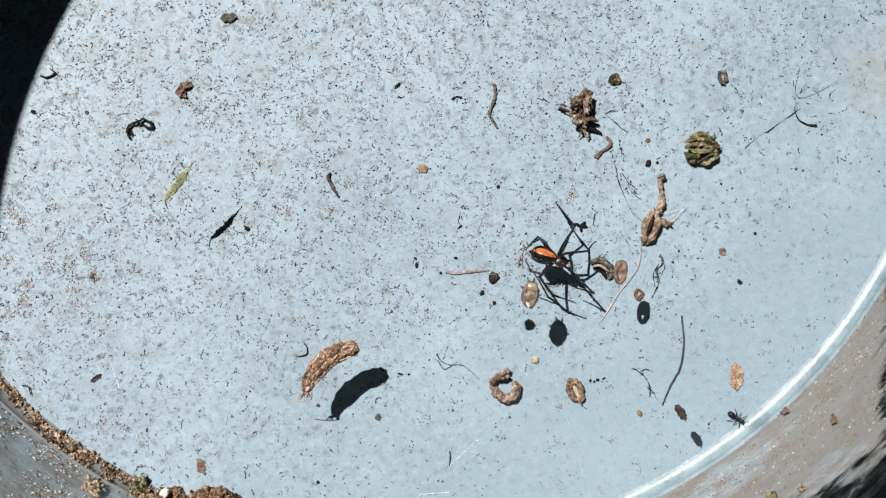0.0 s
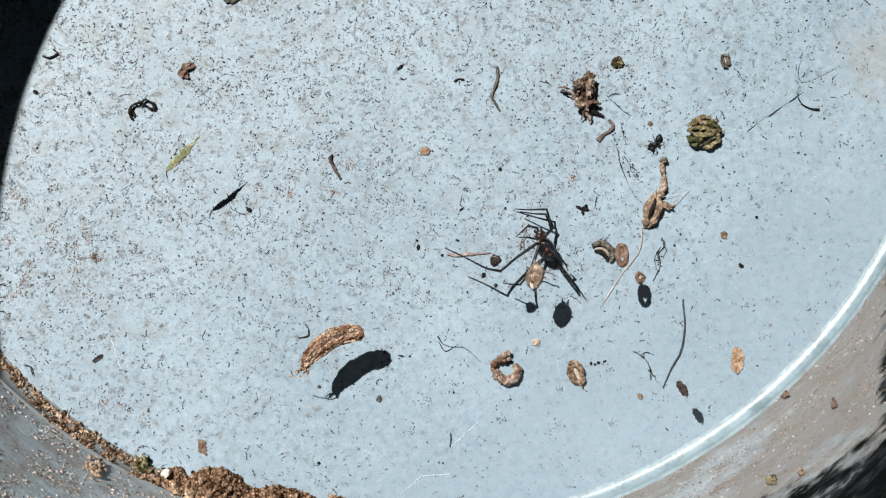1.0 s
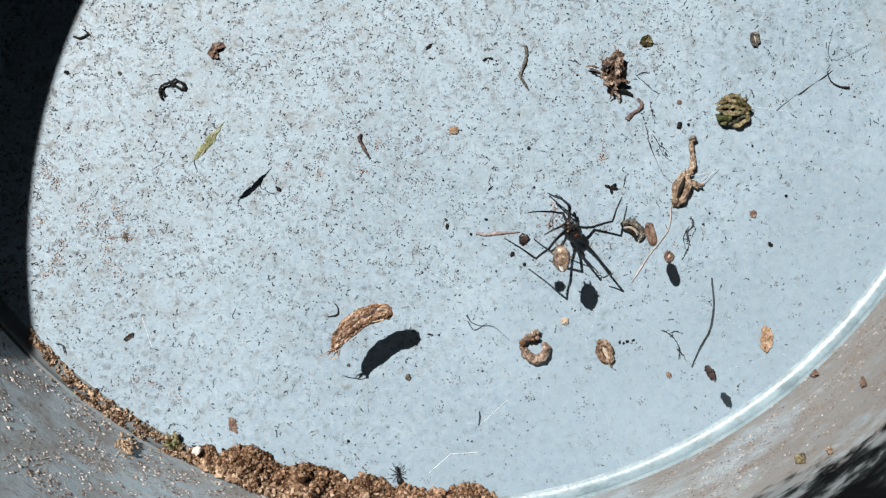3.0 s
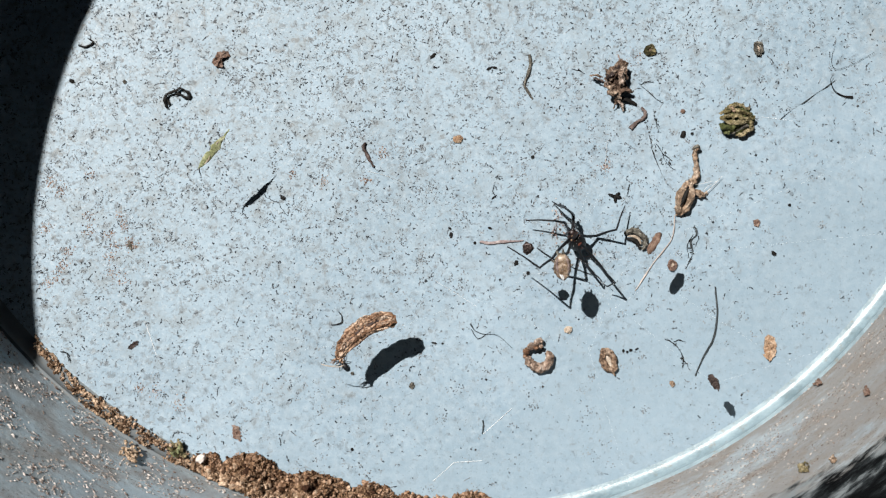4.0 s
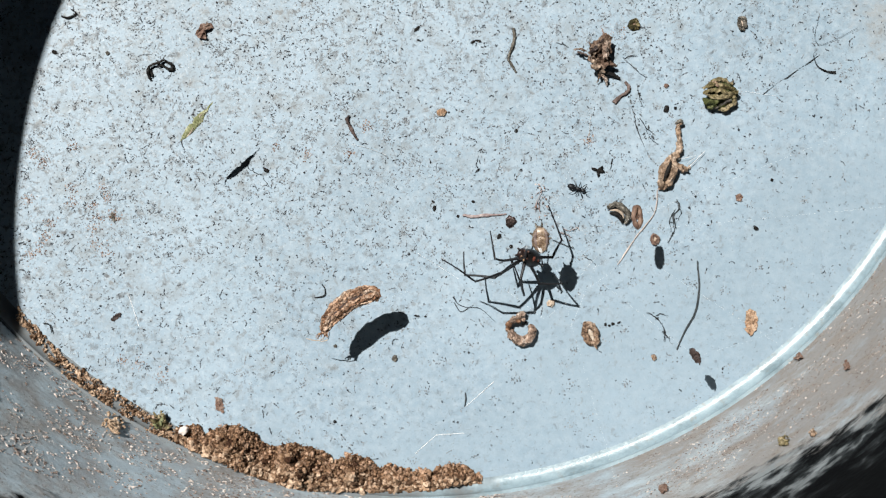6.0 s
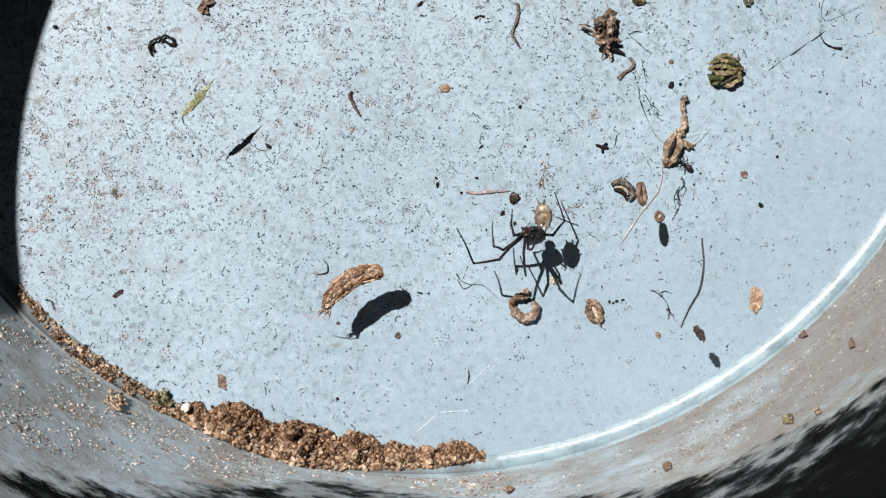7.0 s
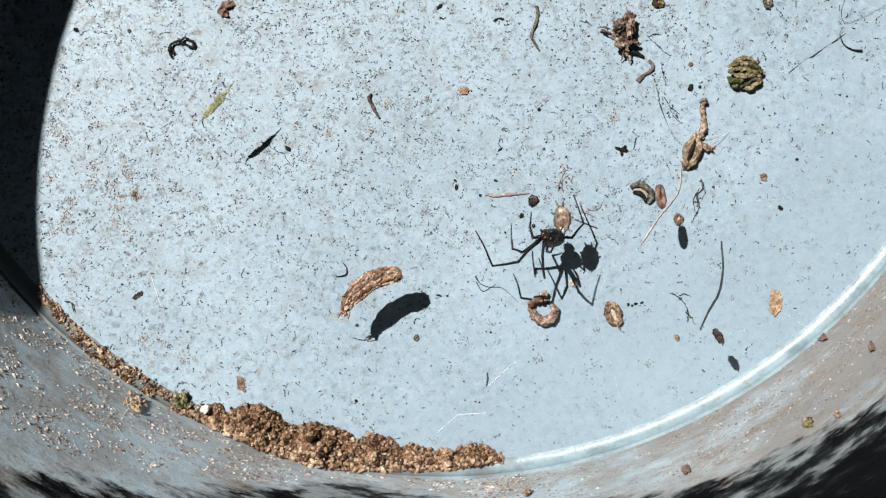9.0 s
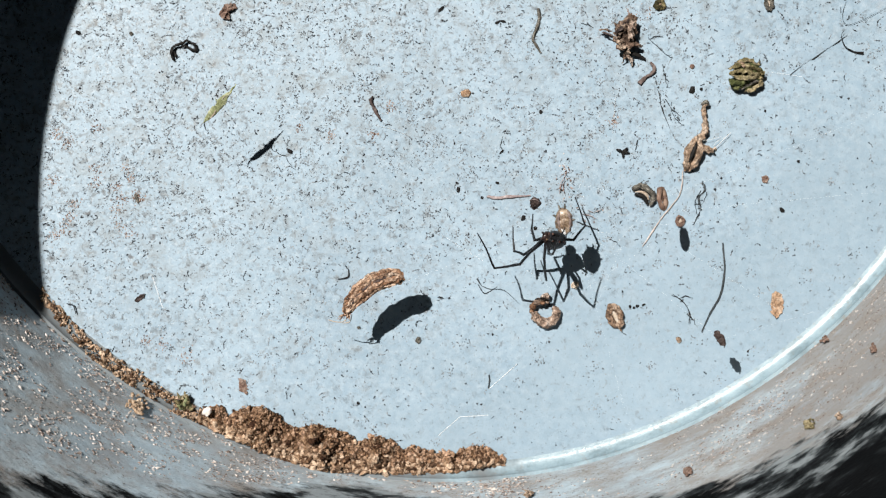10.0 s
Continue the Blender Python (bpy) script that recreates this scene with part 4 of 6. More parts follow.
# a grey strand laid in place of a faint shadow smear
strand("grey_squiggle", ((1243, 320, 0.4), (1247, 336, 0.4), (1236, 350, 0.4), (1240, 372, 0.3), (1226, 398, 0.3)), [0.05, 0.3, 0.06, 0.28, 0.05, 0.05], GREY, "faint grey squiggle drawn for a shadow smear on the bottom", "rootlet", rough=0.0002)
strand("brown_rod", ((1020, 392, 0.5), (1040, 400, 0.5), (1060, 408, 0.4)), [0.1, 0.14, 0.1], GREY, "hair-thin grey stem lying on the bottom", "stem")

# the black hooked scrap: a bent rib with a loop at its end
hook = thing("black_hooked_scrap", at(325, 88), "shiny black hooked scrap of dead plant", "scrap")
for pts, r in ((((309, 108, 0.5), (303, 96, 0.9), (307, 84, 1.1), (318, 78, 1.2), (332, 72, 1.1)), (0.3, 0.42, 0.36, 0.36, 0.3)), (((332, 72, 1.1), (343, 78, 1.0), (348, 88, 0.7), (338, 88, 0.7), (328, 82, 0.8), (320, 84, 0.7)), (0.3, 0.3, 0.42, 0.34, 0.26, 0.2)), (((303, 98, 0.7), (309, 92, 0.6), (311, 102, 0.5)), (0.25, 0.3, 0.2))):
    b = bmesh.new()
    sweep(b, local(at(325, 88), pts), [q * MM for q in r], 7, 0.7)
    gnarl(b, 0.00025, 0.0009, len(pts), 1)
    part("rib", b, DARK, hook)

FLAKE = natural("pale_orange_flake", (0.30, 0.16, 0.09), (0.55, 0.36, 0.23), (0.76, 0.60, 0.46), 500, 0.8, 0.0002, 0.25, crease=0.4)
leaf_scrap("orange_flake", 1376, 540, ((-10, -22), (6, -20), (10, -4), (8, 10), (-4, 24), (-12, 14)), 0.6, FLAKE, "small orange-brown flake lying on the bottom", "flake", 3)
strand("curved_pink_scrap", ((1150, 110, 0.6), (1158, 120, 0.7), (1153, 130, 0.7), (1141, 138, 0.6), (1131, 148, 0.5)), [0.25, 0.5, 0.42, 0.36, 0.5], MAROON, "curved pinkish-brown scrap beside the dead leaf", "scrap", 0.7, 0.0003)
clump("beige_scale", 824, 165, (1.25, 0.95, 0.45), FLAKE, "small rounded beige scale on the bottom", "scale", 6, 0.25, 20)
open_pod("dark_ring_husk", 1360, 7, 1.25, 0.75, 15, GREYBROWN, "small dark brown ring of husk with a pale core", 0.5, 0.7, inner=STRAW)
open_pod("olive_ring_husk", 1168, 9, 0.95, 0.85, 40, OLIVE, "small olive ring of husk with a pale core", 0.55, 0.6, inner=TAN)
HAIRS = "fine dark hairs on the bottom"
for pts in (((1148, 66), (1172, 91), (1192, 104)), ((1172, 115), (1176, 134), (1181, 154)), ((1164, 159), (1172, 192), (1186, 231)), ((1178, 176), (1190, 194), (1205, 206)), ((1128, 247), (1127, 258), (1123, 269)), ((1079, 423), (1088, 428), (1098, 437)), ((1192, 521), (1216, 543), (1222, 573)), ((846, 503), (858, 520), (880, 508)), ((890, 241), (886, 256), (889, 268)), ((1190, 521), (1204, 530), (1218, 545)), ((1204, 528), (1214, 524), (1226, 528)), ((1218, 545), (1221, 560), (1219, 574)), ((1218, 556), (1226, 566), (1232, 576)), ((1240, 338), (1230, 356), (1234, 378)), ((1246, 330), (1250, 344), (1244, 356)), ((1150, 70), (1160, 64), (1172, 66)), ((1052, 50), (1040, 44), (1028, 42)), ((1188, 196), (1198, 214), (1210, 222)), ((480, 262), (492, 272), (506, 276)), ((506, 276), (512, 290), (522, 300))):
    strand("fine_hair", [(u, v, 0.25) for u, v in pts], [0.06, 0.09, 0.05], DARK, "hair-thin dark root hair on the bottom", "hair", rough=0.0003, sides=5, seed=pts[0][0], group=HAIRS)
strand("white_fibre", ((1090, 168, 0.3), (1087, 200, 0.3), (1085, 236, 0.3)), [0.03, 0.04, 0.025], SILK, "short white fibre lying on the bottom", "fibre", rough=0.0001)
strand("white_fibre", ((664, 222, 0.3), (690, 228, 0.3), (726, 241, 0.3)), [0.03, 0.04, 0.03], SILK, "short white fibre lying on the bottom", "fibre", rough=0.0001)
leaf_scrap("rust_flake", 404, 22, ((-16, 4), (-6, -12), (12, -16), (16, -6), (2, 0), (4, 14), (-10, 12)), 1.4, RUST, "rust-brown curled flake lying on the bottom", "flake", 8, 44)
leaf_scrap("fallen_flake", 430, 684, ((-8, -14), (4, -12), (8, 4), (6, 14), (-6, 8)), 0.4, RUST, "small reddish flake lying on the bottom", "flake", 12)
leaf_scrap("wall_flake", 1354, 317, ((-7, -4), (2, -7), (7, -1), (3, 7), (-5, 6)), 0.3, RUST, "tiny pinkish flake lying on the bottom", "flake", 15)
leaf_scrap("small_dark_leaf", 247, 527, ((-10, 6), (0, -4), (10, -8), (8, 0), (-4, 8)), 0.3, MAROON, "tiny dark red leaf scrap lying on the bottom", "scrap", 18)

SEEDS = "dark seeds and crumbs on the bottom"
for i, (u, v, a, b, kind) in enumerate((
        (811, 336, 0.5, 0.9, 1), (853, 350, 0.45, 0.45, 1), (880, 324, 0.4, 0.55, 1), (947, 404, 0.55, 0.55, 1),
        (926, 386, 0.6, 0.9, 1), (957, 198, 0.5, 0.6, 1), (781, 16, 1.1, 0.5, 1), (890, 38, 0.4, 1.0, 1), (880, 40, 0.4, 0.8, 1),
        (1225, 159, 0.75, 1.2, 1), (1241, 158, 0.45, 0.5, 1), (1384, 372, 0.55, 0.95, 1), (1413, 286, 0.45, 0.45, 1), (1201, 602, 0.95, 0.75, 5),
        (634, 714, 0.5, 0.45, 1), (242, 352, 0.5, 1.4, 0), (513, 268, 0.6, 0.9, 1),
        (740, 602, 1.0, 0.8, 0), (1018, 505, 1.0, 1.3, 3), (1225, 118, 0.7, 0.7, 4), (232, 60, 0.6, 0.6, 0), (138, 58, 0.6, 0.9, 1),
        (482, -108, 1.4, 2.4, 0), (888, 269, 0.3, 0.9, 1), (780, 527, 0.9, 0.3, 1), (795, 528, 0.4, 0.3, 1), (635, 580, 0.5, 0.5, 0), (1115, 543, 0.5, 0.4, 1), (1122, 545, 0.35, 0.4, 1), (1128, 542, 0.5, 0.45, 1), (1139, 540, 0.6, 0.3, 1), (809, 324, 0.35, 0.5, 1))):
    m = (GREYBROWN, DARK, OLIVE, STRAW, RUST, TAN)[kind]
    what = ("grey-brown crumb", "black seed grain", "olive-brown seed", "pale crumb", "pinkish crumb", "tan crumb")[kind]
    clump("seed_grain" if kind in (1, 2) else "crumb", u, v, (a * 0.8, b * 0.8, min(a, b) * 0.5), m, f"small {what} lying on the bottom", "seed" if kind in (1, 2) else "crumb", i + 3, 0.4, i * 37, SEEDS)

# black knotted bits: a few joined arms
for u, v, arms in ((1101, 269, ((-10, -4), (10, -6), (2, 10), (12, 2))),):
    bit = thing("black_bit", at(u, v), "tiny black branched scrap lying on the bottom", "scrap", "black scraps")
    for x, y in arms:
        b = bmesh.new()
        sweep(b, ((0, 0, 0.4 * MM), (x * 0.5 * S, -y * 0.5 * S, 0.6 * MM), (x * S, -y * S, 0.4 * MM)), [0.22 * MM, 0.4 * MM, 0.3 * MM], 6)
        gnarl(b, 0.00018, 0.0005, x)
        part("arm", b, DARK, bit)

# a pale pebble at the heap's end
PEBBLE = natural("pale_pebble", (0.62, 0.53, 0.47), (0.92, 0.82, 0.75), (1.15, 1.07, 1.0), 500, 0.7, 0.0001, 0.3)
stone = bmesh.new()
blob(stone, (0, 0, 0), (1.2 * MM, 1.0 * MM, 1.1 * MM), (0, 0, 30), 3, 0.35, 8)
single("pebble", stone, PEBBLE, at(366, 729, 4.0), "small pale pebble lying on the soil's edge", "pebble")

# green moss tuft and an orange lump by the corner
tuft = thing("moss_tuft", at(330, 708), "small green and brown moss tuft in the corner", "moss")
rng = random.Random(9)
for i in range(16):
    b = bmesh.new()
    x, y = rng.uniform(-2.2, 2.2), rng.uniform(-2.6, 1.6)
    sweep(b, ((x * 0.5 * MM, y * 0.5 * MM, 0.3 * MM), (x * 0.8 * MM, y * 0.9 * MM, 2.2 * MM), (x * 1.2 * MM, (y * 1.1 + 0.8) * MM, 2.6 * MM)), [0.5 * MM, 0.45 * MM, 0.15 * MM], 6)
    gnarl(b, 0.0002, 0.0006, i)
    part("shoot", b, OLIVE if i % 4 else GREEN, tuft)


def on_wall(u, v, lift=0.0):
    """Where the line through a plan point meets the bucket's wall, seen from the eye's stand."""
    far, near = 1.0, 0.35
    end, eye = at(u, v), Vector((0, 0, EYE))
    for _ in range(40):
        mid = (far + near) / 2
        p = eye + (end - eye) * mid
        k = p.z / RIM_Z
        r = math.hypot(p.x - HUB.x - LEAN_X * k, p.y - HUB.y - LEAN_Y * k)
        if r > INNER + CORNER + 0.0018 * k - lift:
            far = mid
        else:
            near = mid
    return eye + (end - eye) * near


def wall_clod(u, v, size, material, label, seed):
    t = thing("wall_clod", on_wall(u, v, 0.0004), label, "clod", "clods stuck to the wall")
    r = random.Random(seed)
    for i in range(70 if size > 2 else 30):
        b = bmesh.new()
        s = (size * r.choice((0.18, 0.22, 0.28, 0.38)) if size < 2 else r.choice((0.26, 0.34, 0.44, 0.6))) * MM
        spread = 0.36 * size * MM / S
        blob(b, on_wall(u + r.gauss(0, spread), v + r.gauss(0, spread), r.uniform(0.0001, 0.0006)) - t.location, (s, s * 0.8, s * 0.9), (0, 0, 50 * i), 2, 0.55, i)
        part("crumb", b, material, t)


CLOD = natural("orange_tan_clod", (0.30, 0.19, 0.115), (0.70, 0.50, 0.34), (1.1, 0.90, 0.70), 600, 0.9, 0.0002, 0.15, crease=0.5)
wall_clod(243, 718, 3.1, CLOD, "orange-tan sandy clod stuck to the wall", 1)
wall_clod(1218, 832, 1.3, RUST, "reddish crumb stuck to the wall", 2)
wall_clod(1432, 752, 1.4, OLIVE, "olive crumb stuck to the wall", 3)
wall_clod(1545, 618, 1.4, RUST, "reddish crumb stuck to the wall", 4)
wall_clod(1484, 736, 1.0, TAN, "tan crumb stuck to the wall", 5)
wall_clod(935, 874, 1.3, TAN, "tan crumb stuck to the wall", 6)
wall_clod(1460, 600, 1.2, RUST, "dark crumb stuck to the wall", 7)

# ---- things hanging in the web ----


def big_husk():
    """Dry caterpillar-like husk; lies along x, its upper side up."""
    t = thing("hanging_husk", at(660, 521, 17), "large wrinkled orange-brown husk hanging in the web", "husk")
    arc = [(-8.6, -1.4, -1.0), (-6.6, 0.2, -0.4), (-3.4, 1.2, 0.2), (0, 1.4, 0.6), (3.2, 1.0, 0.6), (6.0, -0.1, 0.5), (7.9, -1.2, 0.3)]
    bm = bmesh.new()
    sweep(bm, [Vector(p) * MM for p in arc], [r * MM for r in (0.5, 1.5, 2.2, 2.3, 2.2, 1.9, 1.0)], 20, 0.62, 8)
    gnarl(bm, 0.0004, 0.002, 6, 1)
    part("body", bm, HUSK, t)
    # ridges paler than the body: light on the relief put into the colour
    for i, (dy, z) in enumerate(((1.95, 0.55), (1.35, 1.1), (0.78, 1.35), (-0.55, 1.35), (-1.15, 1.15), (-1.8, 0.6))):
        bm = bmesh.new()
        pts = [Vector((x, y + dy * (0.55 if abs(x) > 6 else 1), zz + z * (0.6 if abs(x) > 6 else 1))) * MM for x, y, zz in arc[:-1]] + [Vector((7.4, -1.0 + dy * 0.4, 0.8)) * MM]
        sweep(bm, pts, [r * MM for r in (0.14, 0.28, 0.36, 0.34, 0.38, 0.34, 0.26)], 9, 1.1, 8)
        gnarl(bm, 0.00045, 0.0010, i + 40, 1)
        part("fold", bm, HUSK if i in (1, 4) else HUSK_PALE, t, "" if i in (1, 4) else "raised ridge, paler than the grooves")
    r = random.Random(3)
    for i in range(7):
        bm = bmesh.new()
        a = Vector((-8.2, -1.2, -0.9)) * MM
        d = Vector((r.uniform(-2.6, -1.0), r.uniform(-1.4, 0.6), r.uniform(-0.8, 0.2))) * MM
        sweep(bm, (a, a + d * 0.5 + Vector((0, 0.3 * MM, 0)), a + d), [0.16 * MM, 0.12 * MM, 0.05 * MM], 5)
        part("frayed_fibre", bm, HUSK, t)
    # a dark strip adds the shade of the middle groove
    bm = bmesh.new()
    sweep(bm, [Vector(p) * MM for p in ((-7.4, -1.0, 0.5), (-5.0, 0.6, 1.35), (-1.0, 1.5, 1.95), (3.0, 1.2, 2.0), (6.2, 0.0, 1.5))], [0.1 * MM, 0.24 * MM, 0.28 * MM, 0.26 * MM, 0.1 * MM], 7, 0.6, 5)
    gnarl(bm, 0.0002, 0.0009, 77)
    part("seam", bm, MAROON, t, "dark strip for the shade between the ridges")
    # thin trailing stems that hang lower
    for pts in (((-7.6, -1.2, -1.6), (-9.6, -2.2, -2.6), (-11.4, -1.2, -3.2), (-12.6, 0.2, -3.4)), ((-7.2, -1.8, -1.4), (-8.6, -3.0, -2.4), (-10.2, -2.4, -2.8))):
        bm = bmesh.new()
        sweep(bm, [Vector(p) * MM for p in pts], [0.1 * MM, 0.12 * MM, 0.12 * MM, 0.1 * MM], 6)
        part("trailing_stem", bm, STRAW, t)
    return t


def green_husk():
    t = thing("hanging_green_husk", at(386, 188, 22), "pale yellow-green husk hanging in the web", "husk")
    bm = bmesh.new()
    sweep(bm, [Vector(p) * MM for p in ((-5.2, 0, 0), (-3.6, 0.1, 0.1), (-1.6, 0.15, 0.3), (-0.2, -0.1, 0.3), (1.4, 0.1, 0.3), (3.0, 0.1, 0.1), (4.6, 0, 0), (6.6, 0.1, -0.2))], [r * MM for r in (0.1, 0.62, 0.95, 0.8, 1.05, 0.75, 0.3, 0.08)], 10, 0.3, 5)
    gnarl(bm, 0.00022, 0.0009, 2, 1)
    part("blade", bm, GREEN, t)
    for pts, m in ((((-3.6, -0.35, 0.35), (-2.2, -0.4, 0.5), (-0.9, -0.1, 0.5)), STRAW), (((1.2, 0.35, 0.5), (2.4, 0.4, 0.45), (3.4, 0.25, 0.3)), STRAW), (((-0.6, -0.5, 0.4), (0.4, -0.5, 0.5), (1.8, -0.6, 0.4)), MOSSGREEN)):
        bm = bmesh.new()
        sweep(bm, [Vector(p) * MM for p in pts], [0.06 * MM, 0.2 * MM, 0.05 * MM], 7, 0.5)
        gnarl(bm, 0.0001, 0.0008, 5)
        part("loose_strip", bm, m, t, "bleached loose strip" if m is not MOSSGREEN else "dark seam")
    bm = bmesh.new()
    sweep(bm, [Vector(p) * MM for p in ((-5.0, 0, 0), (-5.7, -0.5, -0.2), (-6.5, -1.6, -0.6))], [0.1 * MM, 0.16 * MM, 0.1 * MM], 6)
    part("stipule", bm, GREY, t)
    bm = bmesh.new()
    sweep(bm, [Vector(p) * MM for p in ((0.8, 0.7, 0.2), (0.9, 1.2, 0.2), (1.1, 1.6, 0.1))], [0.18 * MM, 0.16 * MM, 0.1 * MM], 6)
    part("stipule", bm, GREEN, t)
    return t


def hanging_seed():
    t = thing("hanging_seed", at(1275, 601, 18), "dark red-brown seed hanging on a thread", "seed")
    bm = bmesh.new()
    sweep(bm, [Vector(p) * MM for p in ((-0.9, 1.8, 0), (-0.6, 1.0, 0.1), (0.1, -0.1, 0), (0.7, -1.3, 0.1), (1.1, -1.9, 0))], [r * MM for r in (0.45, 0.85, 1.1, 0.7, 0.15)], 10, 0.7, 5)
    gnarl(bm, 0.0004, 0.0009, 3, 1)
    part("hull", bm, MAROON, t)
    return t


def spinning_husk():
    t = thing("spinning_husk", at(1172, 352, 22), "small brown oval husk twirling on a silk thread", "husk")
    pts = [Vector((1.05 * math.cos(a), 2.35 * math.sin(a), 0)) * MM for a in (math.tau * k / 10 for k in range(12))]
    bm = bmesh.new()
    sweep(bm, pts, [0.62 * MM], 9, 1.0, 3)
    gnarl(bm, 0.0002, 0.0008, 8)
    part("rind", bm, RUST_BROWN, t)
    bm = bmesh.new()
    blob(bm, (-0.2 * MM, 0.6 * MM, 0), (0.9 * MM, 1.3 * MM, 0.25 * MM), (0, 0, 10), 2, 0.2, 5)
    part("film", bm, RUST_BROWN, t)
    return t


def prey():
    t = thing("wrapped_prey", at(1012, 390, 22), "pale brown woodlouse wrapped in silk, hanging by the spider", "prey")
    bm = bmesh.new()
    made = bmesh.ops.create_icosphere(bm, subdivisions=4, radius=1.0)["verts"]
    for v in made:
        x, y, z = v.co
        ridge = 1 + 0.05 * math.cos(y * 17) + 0.08 * noise.noise(v.co * 2.3)
        v.co = Vector((x * 2.0 * ridge, y * 3.2, z * 1.7 * ridge)) * MM
    gnarl(bm, 0.00022, 0.0012, 5)
    part("shell", bm, PREY, t)
    # a pale lump stands for the highlight at the shell's lower end
    bm = bmesh.new()
    blob(bm, (-0.3 * MM, -2.2 * MM, 1.02 * MM), (0.42 * MM, 0.7 * MM, 0.35 * MM), (0, 0, 20), 3, 0.6, 2)
    part("shell_highlight", bm, SILK, t, "pale patch standing for the shell's highlight")
    for x in (-1.35, 1.35):
        bm = bmesh.new()
        sweep(bm, [Vector(p) * MM for p in ((x * 0.8, -1.8, 1.15), (x, -0.4, 1.32), (x * 0.95, 1.0, 1.28), (x * 0.6, 2.3, 1.0))], [0.1 * MM, 0.34 * MM, 0.36 * MM, 0.14 * MM], 7, 0.5)
        gnarl(bm, 0.0001, 0.0006, 3)
        part("flank_band", bm, MAROON, t, "dark band along the flank")
    for i, (x, y, z) in enumerate(((2.2, 0.2, 0.4), (-2.1, 1.4, 0.4), (0.4, 3.4, 0.5), (-0.9, 3.3, 0.3))):
        bm = bmesh.new()
        p = Vector((x, y, z)) * MM
        sweep(bm, (p * 0.85, p * 1.05, p * 1.2 + Vector((0, 0, -0.4 * MM))), [0.3 * MM, 0.25 * MM, 0.1 * MM], 6)
        part("withered_leg", bm, GREYBROWN, t)
    return t


RUST_DARK = natural("dark_red_seed_hull", (0.03, 0.012, 0.010), (0.095, 0.042, 0.032), (0.22, 0.12, 0.09), 700, 0.6, 0.00015, 0.35)
HOURGLASS = plain("dull_red_mark", (0.34, 0.09, 0.05), 0.5, 0.4, 0.4, 1300)
RUST_BROWN = natural("red_brown_rind", (0.075, 0.038, 0.026), (0.20, 0.12, 0.088), (0.42, 0.30, 0.225), 700, 0.7, 0.00015, 0.3)


def silk_ball():
    """A rolled-up remnant held high in the web beside the prey."""
    t = thing("silk_wrapped_ball", at(947, 360, 28), "small grey-brown remnant rolled in silk, hanging in the web", "remnant")
    bm = bmesh.new()
    blob(bm, (0, 0, 0), (1.15 * MM, 1.3 * MM, 1.1 * MM), (0, 0, 25), 4, 0.25, 21)
    gnarl(bm, 0.0004, 0.0008, 6)
    part("remnant", bm, MAROON, t)
    bm = bmesh.new()
    sweep(bm, [Vector(p) * MM for p in ((-1.15, 0.3, 0.3), (-0.7, 0.75, 0.85), (0.0, 0.8, 1.0), (0.7, 0.4, 0.9))], [0.04 * MM, 0.1 * MM, 0.06 * MM], 5)
    gnarl(bm, 0.0001, 0.0006, 2)
    part("silk_band", bm, PINK, t, "pale band of old silk")


silk_ball()
HUSK_BIG, HUSK_GREEN, SEED_HUNG, HUSK_SPUN, PREY_HUNG = big_husk(), green_husk(), hanging_seed(), spinning_husk(), prey()


